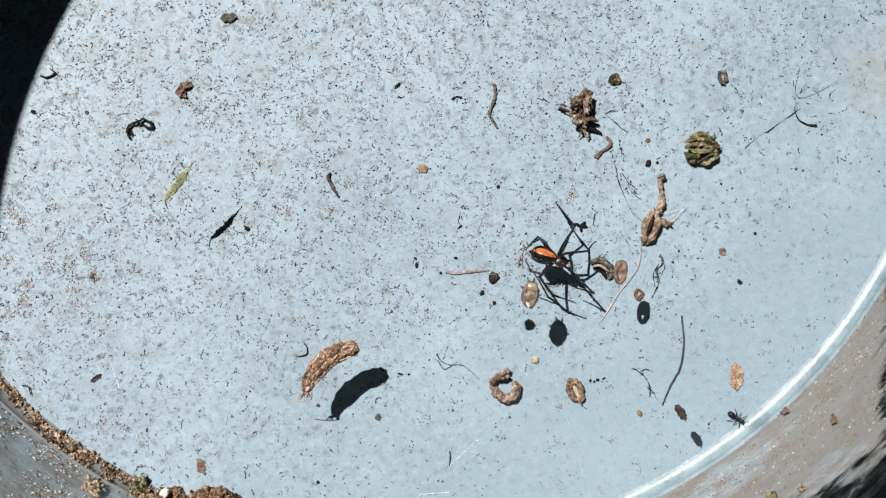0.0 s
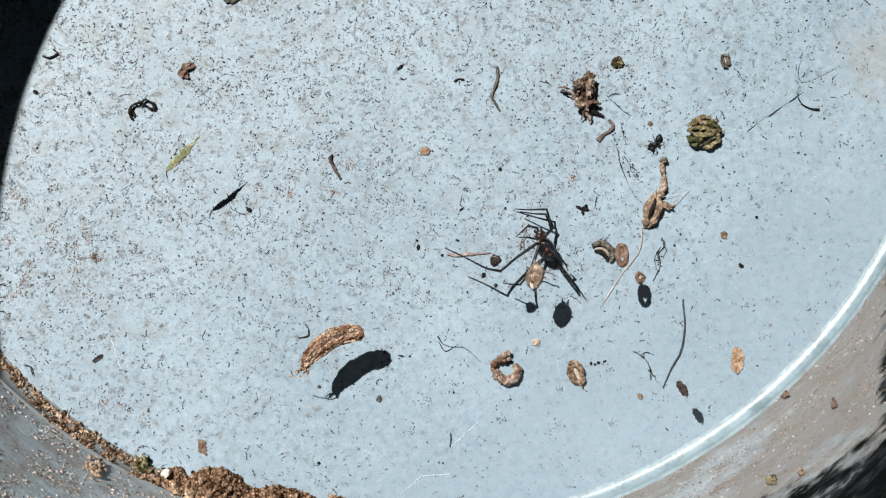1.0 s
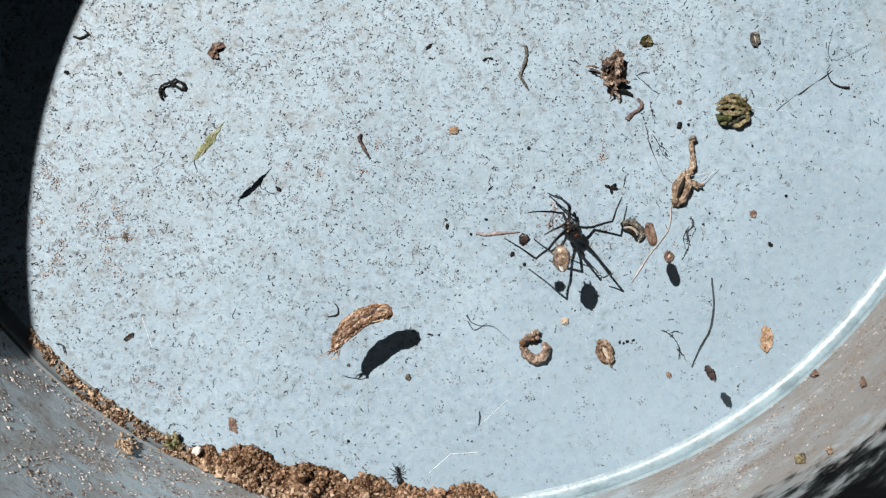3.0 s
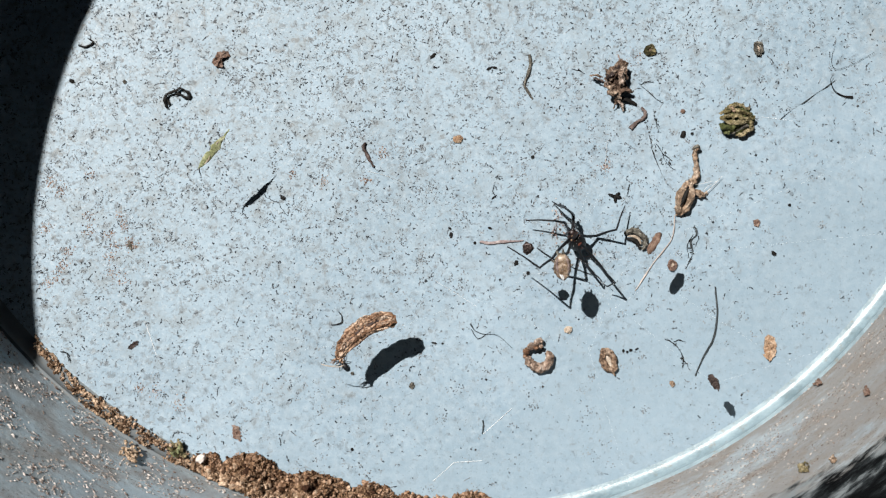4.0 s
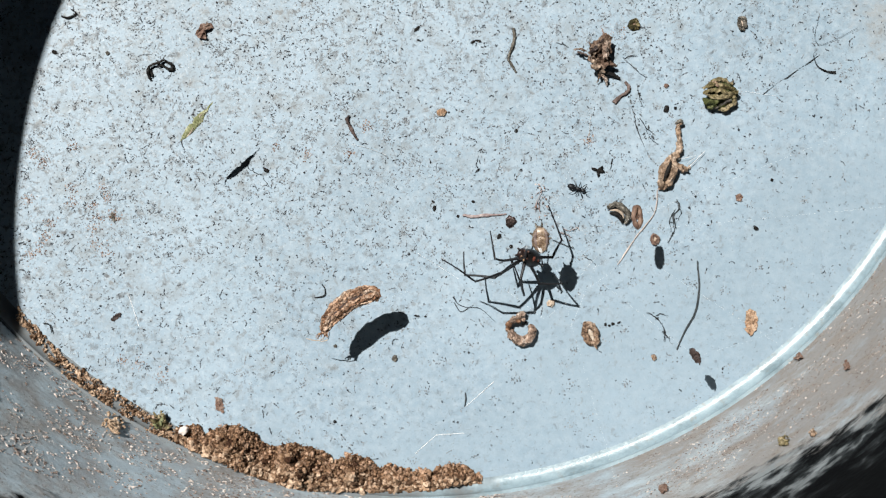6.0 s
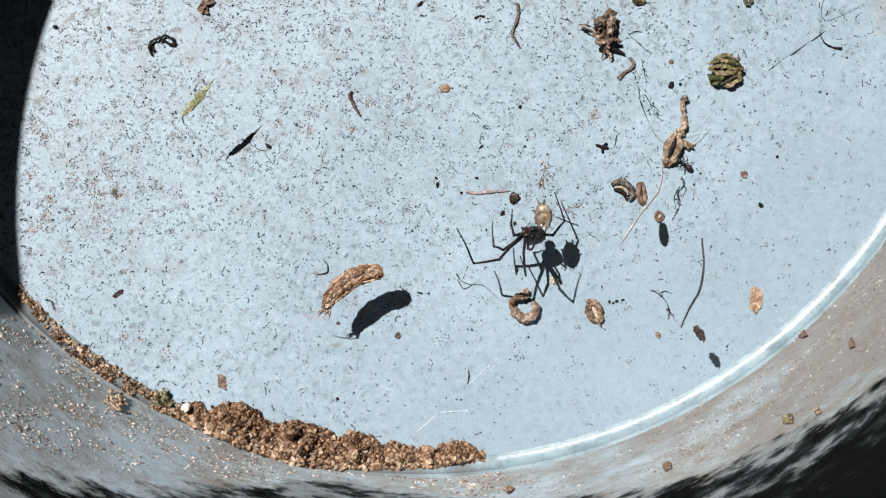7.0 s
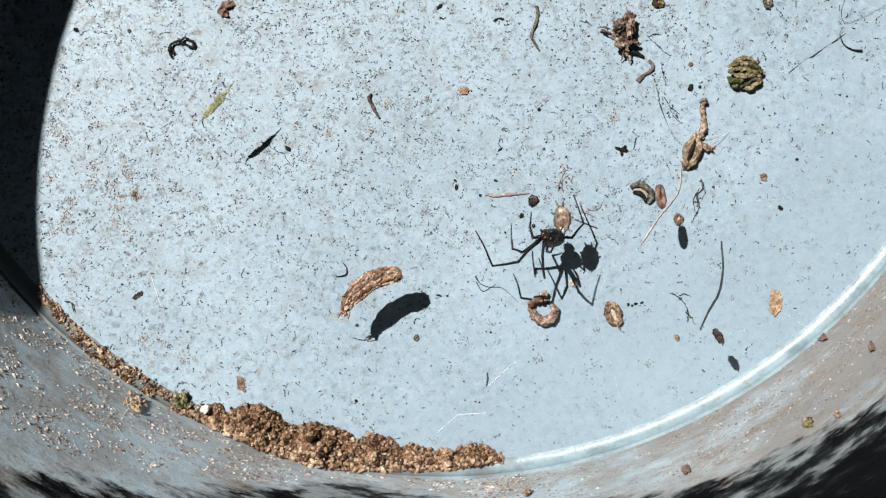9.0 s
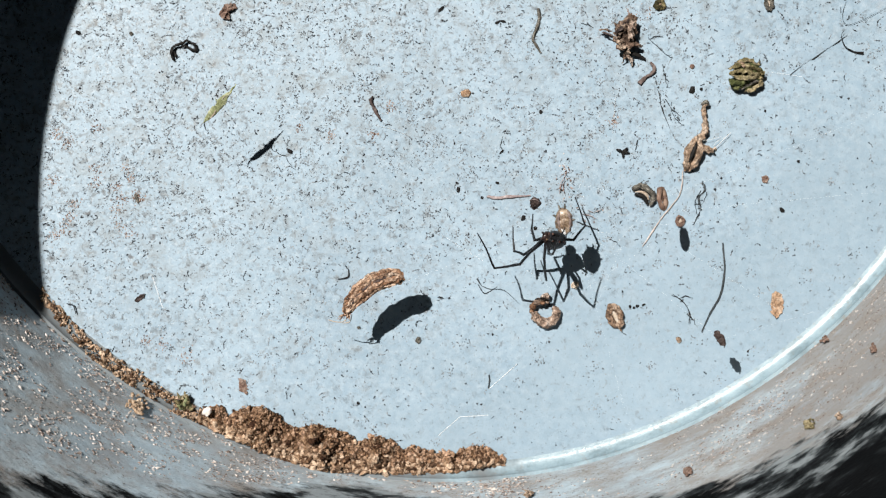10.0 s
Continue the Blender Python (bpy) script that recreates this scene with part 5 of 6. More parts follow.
def silk_web():
    """The tangle's threads, from wall to wall and down to the bottom; each far too fine to count."""
    bm = bmesh.new()
    r = random.Random(12)

    def line(a, b, sag=0.6, radius=0.0035):
        mid = (a + b) / 2 - Vector((0, 0, sag * MM))
        sweep(bm, (a, mid, b), [radius * MM], 4, 1.0, 5)

    def wall_at(angle, z):
        return HUB + wall_point(radians(angle), INNER + CORNER + 0.0018 * z / RIM_Z, z)

    line(wall_at(118, 0.030), at(386, 188, 22)), line(at(386, 188, 22), wall_at(20, 0.045))
    line(wall_at(228, 0.020), at(660, 521, 18.6)), line(at(660, 521, 18.6), at(1012, 390, 23)), line(at(1012, 390, 23), wall_at(-28, 0.035))
    line(at(1012, 390, 23), wall_at(-70, 0.030)), line(at(1275, 601, 19), wall_at(-40, 0.026)), line(at(1275, 601, 19), at(1012, 390, 23))
    line(at(947, 360, 28), at(1012, 390, 24)), line(at(947, 360, 28), wall_at(95, 0.06))
    line(at(1172, 352, 24), at(1012, 390, 24)), line(at(1172, 352, 24), wall_at(-15, 0.036)), line(at(1090, 240, 14), at(1012, 390, 22)), line(at(1086, 150, 6), at(1090, 240, 14))
    for _ in range(12):
        u, v = r.gauss(1030, 90), r.gauss(370, 90)
        line(at(u, v, r.uniform(4, 26)), at(u + r.gauss(0, 90), v + r.gauss(0, 90), r.uniform(0.2, 20)), 0.3, 0.005)
    for (u, v, z), (a, b, c) in (((866, 688, 0.1), (916, 644, 0.2)), ((776, 771, 0.1), (814, 738, 0.1)), ((814, 738, 0.1), (864, 735, 0.1)), ((270, 490, 0.1), (288, 545, 0.1)), ((1365, 128, 0.3), (1420, 136, 0.2)), ((780, 415, 0.2), (855, 462, 0.2))):
        line(at(u, v, z), at(a, b, c), 0.0, 0.045 if v > 600 else 0.05 if u < 400 else 0.02)
    single("silk_web", bm, WHITE, (0, 0, 0), "fine white spider silk strung through the bucket", "spider web", kind="stuff")
    # matted pale silk and shed scraps where the spider sits
    chips = []
    for _ in range(26):
        p = at(r.gauss(998, 10), r.gauss(325, 24), r.uniform(0.2, 2.0))
        q = r.uniform(0.12, 0.5) * MM
        chips.append((p, (q, q * r.uniform(0.3, 0.8), q * 0.3), (r.uniform(-0.5, 0.5), r.uniform(-0.5, 0.5), r.uniform(0, 3))))
    for _ in range(14):
        p = at(r.gauss(1052, 16), r.gauss(384, 9), r.uniform(0.2, 1.0))
        q = r.uniform(0.1, 0.4) * MM
        chips.append((p, (q, q * r.uniform(0.3, 0.8), q * 0.3), (0, 0, r.uniform(0, 3))))
    for k, pts in enumerate((((996, 292), (1002, 304), (996, 318), (992, 330), (990, 344)), ((990, 312), (1000, 306), (1012, 304)), ((1000, 318), (996, 330), (1000, 346)), ((1040, 372), (1052, 376), (1066, 370)), ((1030, 378), (1044, 382), (1056, 388)))):
        strand("shed_fibre", [(u, v, 0.5) for u, v in pts], [0.05, 0.1, 0.06, 0.1, 0.04], PINK, "short pinkish fibre caught in old silk", "fibre", rough=0.0002, sides=5, seed=k, group="fibres in old silk")
    scatter_mesh("matted_scraps", chips, STRAW_PINK, (0, 0, 0), "pale pinkish scraps matted into old silk", "scraps")


silk_web()


def caught_specks():
    """Dark crumbs hung along old threads beside the dead leaf."""
    r, chips = random.Random(31), []
    for path in (((1150, 118), (1166, 155), (1179, 195), (1199, 229)), ((1172, 112), (1179, 139), (1192, 195), (1209, 222)), ((1244, 322), (1236, 352), (1240, 374), (1228, 396)), ((1200, 524), (1216, 545), (1222, 574))):
        for (u, v), (a, b) in zip(path, path[1:]):
            for _ in range(9):
                f = r.random()
                q = r.choice((0.1, 0.16, 0.24, 0.36)) * MM
                chips.append((at(u + (a - u) * f + r.gauss(0, 1.5), v + (b - v) * f + r.gauss(0, 1.5), 0.15), (q, q * r.uniform(0.4, 0.8), q * 0.4), (0, 0, r.uniform(0, 3))))
    scatter_mesh("caught_specks", chips, GREY, (0, 0, 0), "dark specks caught along old threads on the bottom", "specks")


caught_specks()

# ---- the spider ----
# seconds, plan place, height in mm, heading, roll and pitch in degrees of the body
BODY = [
    (0.0, 1037, 321, 12, -17, -16, 0), (0.2, 1037, 328, 12, -17, -14, 0), (0.5, 1037, 335, 12, -18, -12, 0), (0.6, 1041, 326, 12, -10, 5, 0), (0.7, 1045, 320, 10, 15, 70, 0), (0.8, 1046, 320, 8, 55, 130, 10),
    (0.9, 1040, 335, 7, 95, 165, 30), (1.0, 1037, 339, 6, 118, 180, 36), (1.5, 1032, 339, 6, 126, 180, 58), (2.5, 1034, 346, 6, 128, 180, 58), (3.0, 1033, 347, 6, 130, 180, 58), (4.9, 1033, 348, 6, 130, 180, 58),
    (5.0, 1022, 421, 13, 150, 180, 38), (5.1, 1004, 413, 14, 158, 180, 40), (5.2, 1004, 413, 14, 158, 180, 40), (5.6, 1003, 413, 14, 158, 180, 40), (5.7, 980, 422, 14, 155, 180, 45), (6.2, 981, 424, 14.5, 165, 180, 52), (6.6, 982, 424, 14.5, 168, 180, 52), (10.0, 982, 424, 14.5, 168, 180, 52)]
# one row a pose: seconds, then the plan places of the knee, the ankle and the tip
LEG_ONE = [(0.0, 1032, 354, 1012, 349, 1003, 330), (0.5, 1027, 368, 1016, 356, 1000, 341), (0.8, 1026, 375, 996, 385, 976, 390), (1.0, 956, 379, 931, 374, 857, 337), (1.5, 979, 375, 965, 393, 924, 368), (2.5, 990, 378, 967, 394, 910, 357), (3.0, 991, 377, 968, 394, 913, 358), (4.5, 990, 380, 968, 396, 911, 358), (5.0, 954, 456, 912, 442, 913, 375), (5.2, 949, 456, 908, 442, 911, 377), (5.7, 938, 439, 891, 459, 821, 438), (10.0, 920, 468, 875, 475, 845, 413)]
LEG_TWO = [(0.0, 1028, 359, 1051, 391, 1092, 406), (0.5, 1069, 392, 1054, 413, 1013, 409), (0.8, 1070, 378, 1033, 394, 994, 406), (1.0, 1001, 393, 991, 403, 961, 400), (1.5, 1014, 370, 994, 380, 956, 362), (2.5, 1017, 367, 995, 382, 962, 358), (3.0, 1016, 369, 995, 382, 965, 360), (4.5, 1018, 370, 995, 382, 963, 360), (5.0, 965, 433, 945, 413, 958, 387), (5.2, 954, 439, 932, 437, 910, 409), (5.7, 946, 441, 911, 441, 909, 401), (10.0, 927, 451, 910, 445, 908, 403)]
LEG_THREE = [(0.0, 1035, 297, 1026, 288, 1005, 310), (0.5, 1066, 381, 1077, 401, 1070, 422), (0.8, 1027, 295, 1007, 290, 984, 283), (1.0, 1022, 303, 1007, 298, 987, 316), (1.5, 1020, 303, 1008, 288, 986, 280), (2.0, 1023, 310, 1028, 292, 1026, 236), (2.5, 1016, 313, 996, 310, 954, 310), (3.0, 1017, 314, 996, 311, 956, 312), (4.5, 1011, 316, 993, 312, 958, 311), (5.0, 987, 414, 974, 413, 957, 380), (5.2, 979, 429, 972, 404, 979, 389), (5.7, 953, 426, 949, 436, 941, 411), (10.0, 946, 425, 941, 405, 943, 380)]
LEG_FOUR = [(0.0, 1040, 299, 1030, 291, 1012, 304), (0.5, 1090, 349, 1122, 358, 1142, 367), (0.8, 1027, 295, 997, 280, 965, 252), (1.0, 1050, 303, 1039, 270, 983, 269), (1.5, 1026, 310, 1017, 298, 999, 291), (2.5, 1027, 300, 1013, 287, 990, 279), (3.0, 1027, 299, 1013, 286, 990, 278), (4.5, 1027, 300, 1014, 288, 992, 278), (5.0, 1067, 432, 1080, 425, 1095, 367), (5.2, 1044, 415, 1056, 386, 1053, 369), (5.7, 1024, 421, 1039, 388, 1020, 341), (10.0, 1015, 425, 1036, 400, 1018, 350)]
LEG_FIVE = [(0.0, 1074, 318, 1114, 314, 1128, 297), (0.5, 1067, 314, 1060, 309, 1043, 316), (0.8, 1062, 290, 1072, 280, 1074, 270), (1.0, 1047, 306, 1037, 279, 992, 274), (1.5, 1029, 313, 1021, 300, 999, 297), (2.5, 1029, 303, 1015, 289, 994, 282), (3.0, 1029, 302, 1015, 289, 994, 281), (4.5, 1029, 303, 1016, 291, 996, 282), (5.0, 1029, 433, 1041, 435, 1054, 371), (5.2, 1036, 399, 1054, 376, 1023, 341), (5.7, 966, 461, 973, 484, 959, 446), (10.0, 963, 457, 967, 496, 957, 462)]
LEG_SIX = [(0.0, 1077, 293, 1092, 270, 1057, 225), (0.5, 1069, 317, 1077, 278, 1057, 227), (0.8, 1062, 316, 1075, 285, 1048, 240), (1.0, 1052, 348, 1072, 368, 1076, 379), (1.5, 1067, 338, 1101, 326, 1120, 287), (2.5, 1068, 338, 1105, 327, 1120, 285), (3.0, 1069, 339, 1104, 329, 1121, 287), (4.5, 1069, 339, 1105, 328, 1120, 286), (5.0, 1032, 397, 1025, 385, 999, 367), (5.2, 1024, 404, 1022, 384, 1000, 357), (5.7, 979, 406, 976, 386, 986, 376), (10.0, 971, 449, 978, 450, 1000, 404)]
LEG_SEVEN = [(0.0, 1073, 307, 1089, 273, 1060, 229), (0.5, 1114, 382, 1159, 392, 1179, 373), (0.8, 1080, 351, 1115, 371, 1140, 377), (1.0, 1056, 361, 1076, 387, 1100, 420), (1.5, 1044, 377, 1060, 395, 1072, 413), (2.5, 1045, 382, 1064, 405, 1078, 421), (3.0, 1046, 385, 1065, 407, 1078, 420), (4.5, 1046, 384, 1065, 407, 1078, 420), (5.0, 1025, 415, 1027, 395, 1029, 375), (5.2, 1026, 394, 1028, 374, 1027, 359), (5.7, 991, 446, 1009, 446, 996, 436), (10.0, 975, 440, 985, 440, 972, 414)]
LEG_EIGHT = [(0.0, 1089, 354, 1124, 389, 1091, 379), (0.5, 1087, 383, 1104, 426, 1077, 443), (0.8, 1092, 372, 1113, 420, 1087, 454), (1.0, 1056, 367, 1080, 398, 1074, 382), (1.5, 1064, 381, 1098, 422, 1084, 428), (2.5, 1070, 383, 1103, 421, 1086, 429), (3.0, 1070, 384, 1102, 422, 1087, 429), (4.5, 1069, 384, 1101, 423, 1087, 430), (5.0, 1017, 425, 1002, 420, 992, 415), (5.2, 1002, 426, 989, 419, 984, 407), (5.7, 996, 436, 1006, 441, 1001, 426), (10.0, 985, 430, 1000, 432, 1003, 412)]
LEGS = (LEG_ONE, LEG_TWO, LEG_THREE, LEG_FOUR, LEG_FIVE, LEG_SIX, LEG_SEVEN, LEG_EIGHT)
TIP_HEIGHT = (23, 15, 10, 10, 9, 4, 5, 5)
# heights of knee, ankle and tip where the legs stand high
HEIGHTS = {
    5.0: ((20, 23, 25), (14, 12, 12), (16, 16, 16), (15, 14, 15), (16, 20, 22), (16, 16, 16), (15, 15, 15), (13, 13, 13)),
    5.2: ((18, 21, 23), (16, 14, 12), (14, 14, 14), (16, 16, 17), (14, 10, 8), (16, 16, 16), (16, 16, 16), (14, 14, 14)),
    10.0: ((19, 21, 24), (17, 16, 16), (18, 19, 19), (16, 12, 8), (20, 14, 12), (26, 34, 34), (19, 19, 18), (15, 14, 14))}

# about how high the knee, ankle and tip are held while the legs are low
HELD = {
    0.0: ((20, 14, 6), (9, 7, 5), (13, 13, 12), (12, 12, 11), (13, 14, 15), (15, 16, 13), (12, 12, 11), (9, 7, 6)),
    0.5: ((20, 14, 6), (9, 7, 5), (9, 7, 5), (11, 10, 9), (13, 13, 12), (15, 15, 15), (10, 8, 6), (8, 5, 2)),
    0.8: ((10, 12, 14), (8, 8, 7), (10, 12, 14), (10, 12, 14), (10, 12, 14), (10, 12, 14), (9, 8, 7), (7, 5, 2)),
    1.0: ((12, 14, 17), (11, 12, 13), (7, 6, 6), (6, 5, 4), (6, 6, 5), (6, 5, 5), (5, 4, 3), (5, 4, 3)),
    1.5: ((14, 18, 21), (10, 10, 10), (8, 7, 7), (7, 7, 6), (7, 6, 6), (8, 6, 2), (6, 4, 2), (5, 3, 1)),
    2.0: ((14, 18, 21), (10, 10, 10), (10, 13, 16), (7, 7, 6), (7, 6, 6), (8, 6, 2), (6, 4, 2), (5, 3, 1)),
    2.5: ((14, 18, 21), (10, 10, 10), (8, 8, 8), (7, 7, 6), (7, 6, 6), (8, 6, 2), (6, 4, 2), (5, 3, 1)),
    3.0: ((14, 18, 21), (10, 10, 10), (8, 8, 8), (7, 7, 6), (7, 6, 6), (8, 6, 2), (6, 4, 2), (5, 3, 1)),
    4.5: ((14, 18, 21), (10, 10, 10), (8, 8, 8), (7, 7, 6), (7, 6, 6), (8, 6, 2), (6, 4, 2), (5, 3, 1))}


def body_pose(row):
    return at(row[1], row[2], row[3])


def blend_rows(rows, t):
    for a, b in zip(rows, rows[1:]):
        if t <= b[0]:
            f = max(0.0, (t - a[0]) / (b[0] - a[0]))
            return [x + (y - x) * f for x, y in zip(a, b)]
    return list(rows[-1])


def on_sight(u, v, centre, reach, wanted):
    """The point over the plan point (u, v) that lies reach metres from centre, at about the wanted height."""
    eye = Vector((0, 0, EYE))
    way = (at(u, v) - eye).normalized()
    foot = eye + way * (centre - eye).dot(way)
    gap = (foot - centre).length
    if gap >= reach:
        return centre + (foot - centre) * (reach / gap)
    d = math.sqrt(reach * reach - gap * gap)
    return min((foot + way * d, foot - way * d), key=lambda p: abs(p.z - wanted) + (1.0 if p.z < 0.0006 else 0.0))


def sight_gap(u, v, centre):
    eye = Vector((0, 0, EYE))
    way = (at(u, v) - eye).normalized()
    return (eye + way * (centre - eye).dot(way) - centre).length


def hip_of(body, knee, t):
    """The legs spring from the front body; at the end, from the raised head."""
    row = blend_rows(BODY, t)
    turn, lift = radians(row[4]), radians(row[6])
    ahead = Vector((math.cos(lift) * math.cos(turn), math.cos(lift) * math.sin(turn), math.sin(lift))) * 0.0030
    late = max(0.0, min(1.0, (t - 4.9) / 0.1))
    body = body + ahead * (1 - late) + Vector((-0.0022, 0.0004, 0.0032)) * max(0.0, min(1.0, (t - 5.6) / 0.9))
    d = at(knee[0], knee[1], body.z * 1000) - body
    return body + d.normalized() * min(0.0012, d.length)


def spider():
    t = thing("spider", body_pose(BODY[0]), "black spider with an orange-red stripe, hanging in its web", "spider")
    trunk = new("body")
    trunk.parent = t
    bm = bmesh.new()
    made = bmesh.ops.create_icosphere(bm, subdivisions=4, radius=1.0)["verts"]
    for v in made:
        x = v.co.x
        v.co = Vector((x * 3.3, v.co.y * 2.15 * (1 - 0.16 * x), v.co.z * 2.3 * (1 - 0.12 * x))) * MM
    part("abdomen", bm, BLACK, trunk)
    bm = bmesh.new()
    blob(bm, (4.3 * MM, 0, -0.6 * MM), (1.9 * MM, 1.5 * MM, 1.0 * MM), (0, 10, 0), 3, 0.1, 1)
    part("head", bm, REDBROWN, trunk, "dark red-brown front body")
    bm = bmesh.new()
    rows = []
    for k in range(15):
        a = -0.95 + 2.0 * k / 14
        half = 0.27 * (0.35 + 0.65 * math.sin(math.pi * (k + 0.6) / 15.2))
        row = []
        for j in range(7):
            b = half * (j - 3) / 3
            x, y, z = math.sin(-a), math.cos(a) * math.sin(b), math.cos(a) * math.cos(b)
            row.append(bm.verts.new(Vector((x * 3.3, y * 2.15 * (1 - 0.16 * x) * 1.4, z * 2.3 * (1 - 0.12 * x))) * 1.02 * MM))
        rows.append(row)
    for a, b in zip(rows, rows[1:]):
        for j in range(6):
            bm.faces.new((a[j], a[j + 1], b[j + 1], b[j]))
    bmesh.ops.solidify(bm, geom=bm.faces[:], thickness=0.00008)
    part("stripe", bm, STRIPE, trunk, "bright orange-red stripe")
    bm = bmesh.new()
    sweep(bm, [Vector((math.sin(-a) * 3.42, 0, math.cos(a) * 2.43 * (1 + 0.12 * math.sin(a)))) * MM for a in (-0.55, -0.2, 0.15, 0.5, 0.75)], [0.05 * MM, 0.16 * MM, 0.2 * MM, 0.17 * MM, 0.05 * MM], 6, 0.4)
    part("stripe_core", bm, FLAKE, trunk, "pale pinkish streak along the stripe")
    for s in (-1, 1):
        bm = bmesh.new()
        sweep(bm, [Vector(p) * MM for p in ((5.6, 0.5 * s, -0.8), (6.6, 0.9 * s, -0.6), (7.2, 0.6 * s, -1.2))], [0.3 * MM, 0.26 * MM, 0.16 * MM], 7)
        part("feeler", bm, REDBROWN, trunk)
    bm = bmesh.new()
    blob(bm, (-3.3 * MM, 0, -0.3 * MM), (0.5 * MM, 0.5 * MM, 0.45 * MM), (0, 0, 0), 2, 0.1, 3)
    part("spinneret", bm, REDBROWN, trunk)
    bm = bmesh.new()
    blob(bm, (0.9 * MM, 0, -2.0 * MM), (0.75 * MM, 0.6 * MM, 0.22 * MM), (0, 8, 0), 2, 0.1, 4)
    blob(bm, (-0.4 * MM, 0, -2.12 * MM), (0.7 * MM, 0.5 * MM, 0.22 * MM), (0, -4, 0), 2, 0.1, 5)
    part("hourglass_mark", bm, HOURGLASS, trunk, "dull red mark under the abdomen")
    for i, (x, y) in enumerate(((3.2, 1.1), (3.9, -1.2), (4.9, 0.9), (5.3, -0.5), (2.7, -0.6))):
        bm = bmesh.new()
        blob(bm, (x * MM, y * MM, -1.35 * MM), (0.36 * MM, 0.26 * MM, 0.2 * MM), (0, 0, 50 * i), 2, 0.4, i)
        part("hip_joint", bm, FLAKE if i % 2 else RUST_DARK, trunk, "pale joint at the leg's root" if i % 2 else "")
    return t, trunk


def limb(name, length, r0, r1, parent):
    """One leg joint along x, of a fixed length, a little swollen at the near end."""
    bm = bmesh.new()
    sweep(bm, [(0, 0, 0), (length * 0.15, 0, 0), (length * 0.55, 0, 0.02 * length), (length, 0, 0)], [r0 * MM, r0 * 1.12 * MM, (r0 + r1) / 2 * MM, r1 * MM], 8, 1.0, 3)
    blob(bm, (length, 0, 0), [r1 * 1.15 * MM] * 3, (0, 0, 0), 2)
    return part(name, bm, LEGBLACK, parent)


SPIDER, TRUNK = spider()
JOINTED = []
for rows in LEGS:
    leg = new("leg")
    leg.parent = SPIDER
    tall, chain, spans = TIP_HEIGHT[len(JOINTED)], [], []
    places = []
    for row in rows:
        body = body_pose(blend_rows(BODY, row[0]))
        places.append([hip_of(body, row[1:3], row[0])])
    for j in range(3):
        span = 0.95 * max(sight_gap(row[1 + 2 * j], row[2 + 2 * j], p[-1]) for row, p in zip(rows, places))
        wanted = {row[0]: at(row[1 + 2 * j], row[2 + 2 * j], HEIGHTS[row[0]][len(JOINTED)][j]) for row in rows if row[0] in HEIGHTS}
        span = max([span] + [(wanted[row[0]] - p[-1]).length for row, p in zip(rows, places) if row[0] in wanted])
        spans.append(span)
        for row, p in zip(rows, places):
            goal = wanted[row[0]].z if row[0] in wanted else HELD[row[0]][len(JOINTED)][j] / 1000 if row[0] in HELD else p[0].z + (tall / 1000 - p[0].z) * (j + 1) / 3
            p.append(on_sight(row[1 + 2 * j], row[2 + 2 * j], p[-1], span, goal))
    joints = [limb(*a, leg) for a in (("thigh", spans[0], 0.39, 0.32), ("shin", spans[1], 0.31, 0.25), ("foot", spans[2], 0.23, 0.14))]
    JOINTED.append(([row[0] for row in rows], places, spans, joints))

# ---- ants ----


def ant():
    t = thing("ant", at(1380, 620), "small black ant running over the bottom", "ant", "ants")
    for name, c, s in (("abdomen", (-1.5, 0, 0.95), (1.15, 0.75, 0.7)), ("thorax", (0.2, 0, 0.95), (0.8, 0.42, 0.42)), ("head", (1.5, 0, 0.95), (0.62, 0.55, 0.45))):
        bm = bmesh.new()
        blob(bm, [q * MM for q in c], [q * MM for q in s], (0, 0, 0), 2, 0.05, 1)
        part(name, bm, ANT, t)
    for s in (-1, 1):
        for x, dx in ((0.7, 1.3), (0.2, 0.1), (-0.2, -1.4)):
            bm = bmesh.new()
            sweep(bm, [Vector(p) * MM for p in ((x, 0.25 * s, 0.8), (x + dx * 0.5, 1.1 * s, 1.25), (x + dx, 1.9 * s, 0.06))], [0.13 * MM, 0.11 * MM, 0.06 * MM], 5)
            part("leg", bm, ANT, t)
        bm = bmesh.new()
        sweep(bm, [Vector(p) * MM for p in ((1.9, 0.2 * s, 1.1), (2.4, 0.7 * s, 1.4), (3.1, 0.8 * s, 0.9))], [0.08 * MM, 0.07 * MM, 0.06 * MM], 5)
        part("antenna", bm, ANT, t)
    return t


ANT_ONE = ant()
ANT_TWO = copy_thing(ANT_ONE, Matrix.Translation(at(20, 380)))
ANT_RUN = [
    (0.0, 1372, 612), (0.1, 1378, 616), (0.2, 1400, 600), (0.3, 1396, 541), (0.4, 1407, 440), (0.5, 1450, 247), (0.6, 1496, 88), (0.7, 1417, 27), (0.8, 1252, 128), (0.9, 1261, 124), (1.0, 1233, 154),
    (1.1, 1153, 293), (1.2, 1141, 296), (1.3, 1160, 255), (1.4, 1128, 195), (1.5, 1190, 90), (1.6, 1276, 48), (1.7, 1352, 106), (1.8, 1322, 186), (1.9, 1307, 294), (2.0, 1341, 551), (2.1, 1365, 628),
    (2.2, 1314, 652), (2.3, 1156, 735), (2.5, 1000, 802), (2.8, 790, 826)]
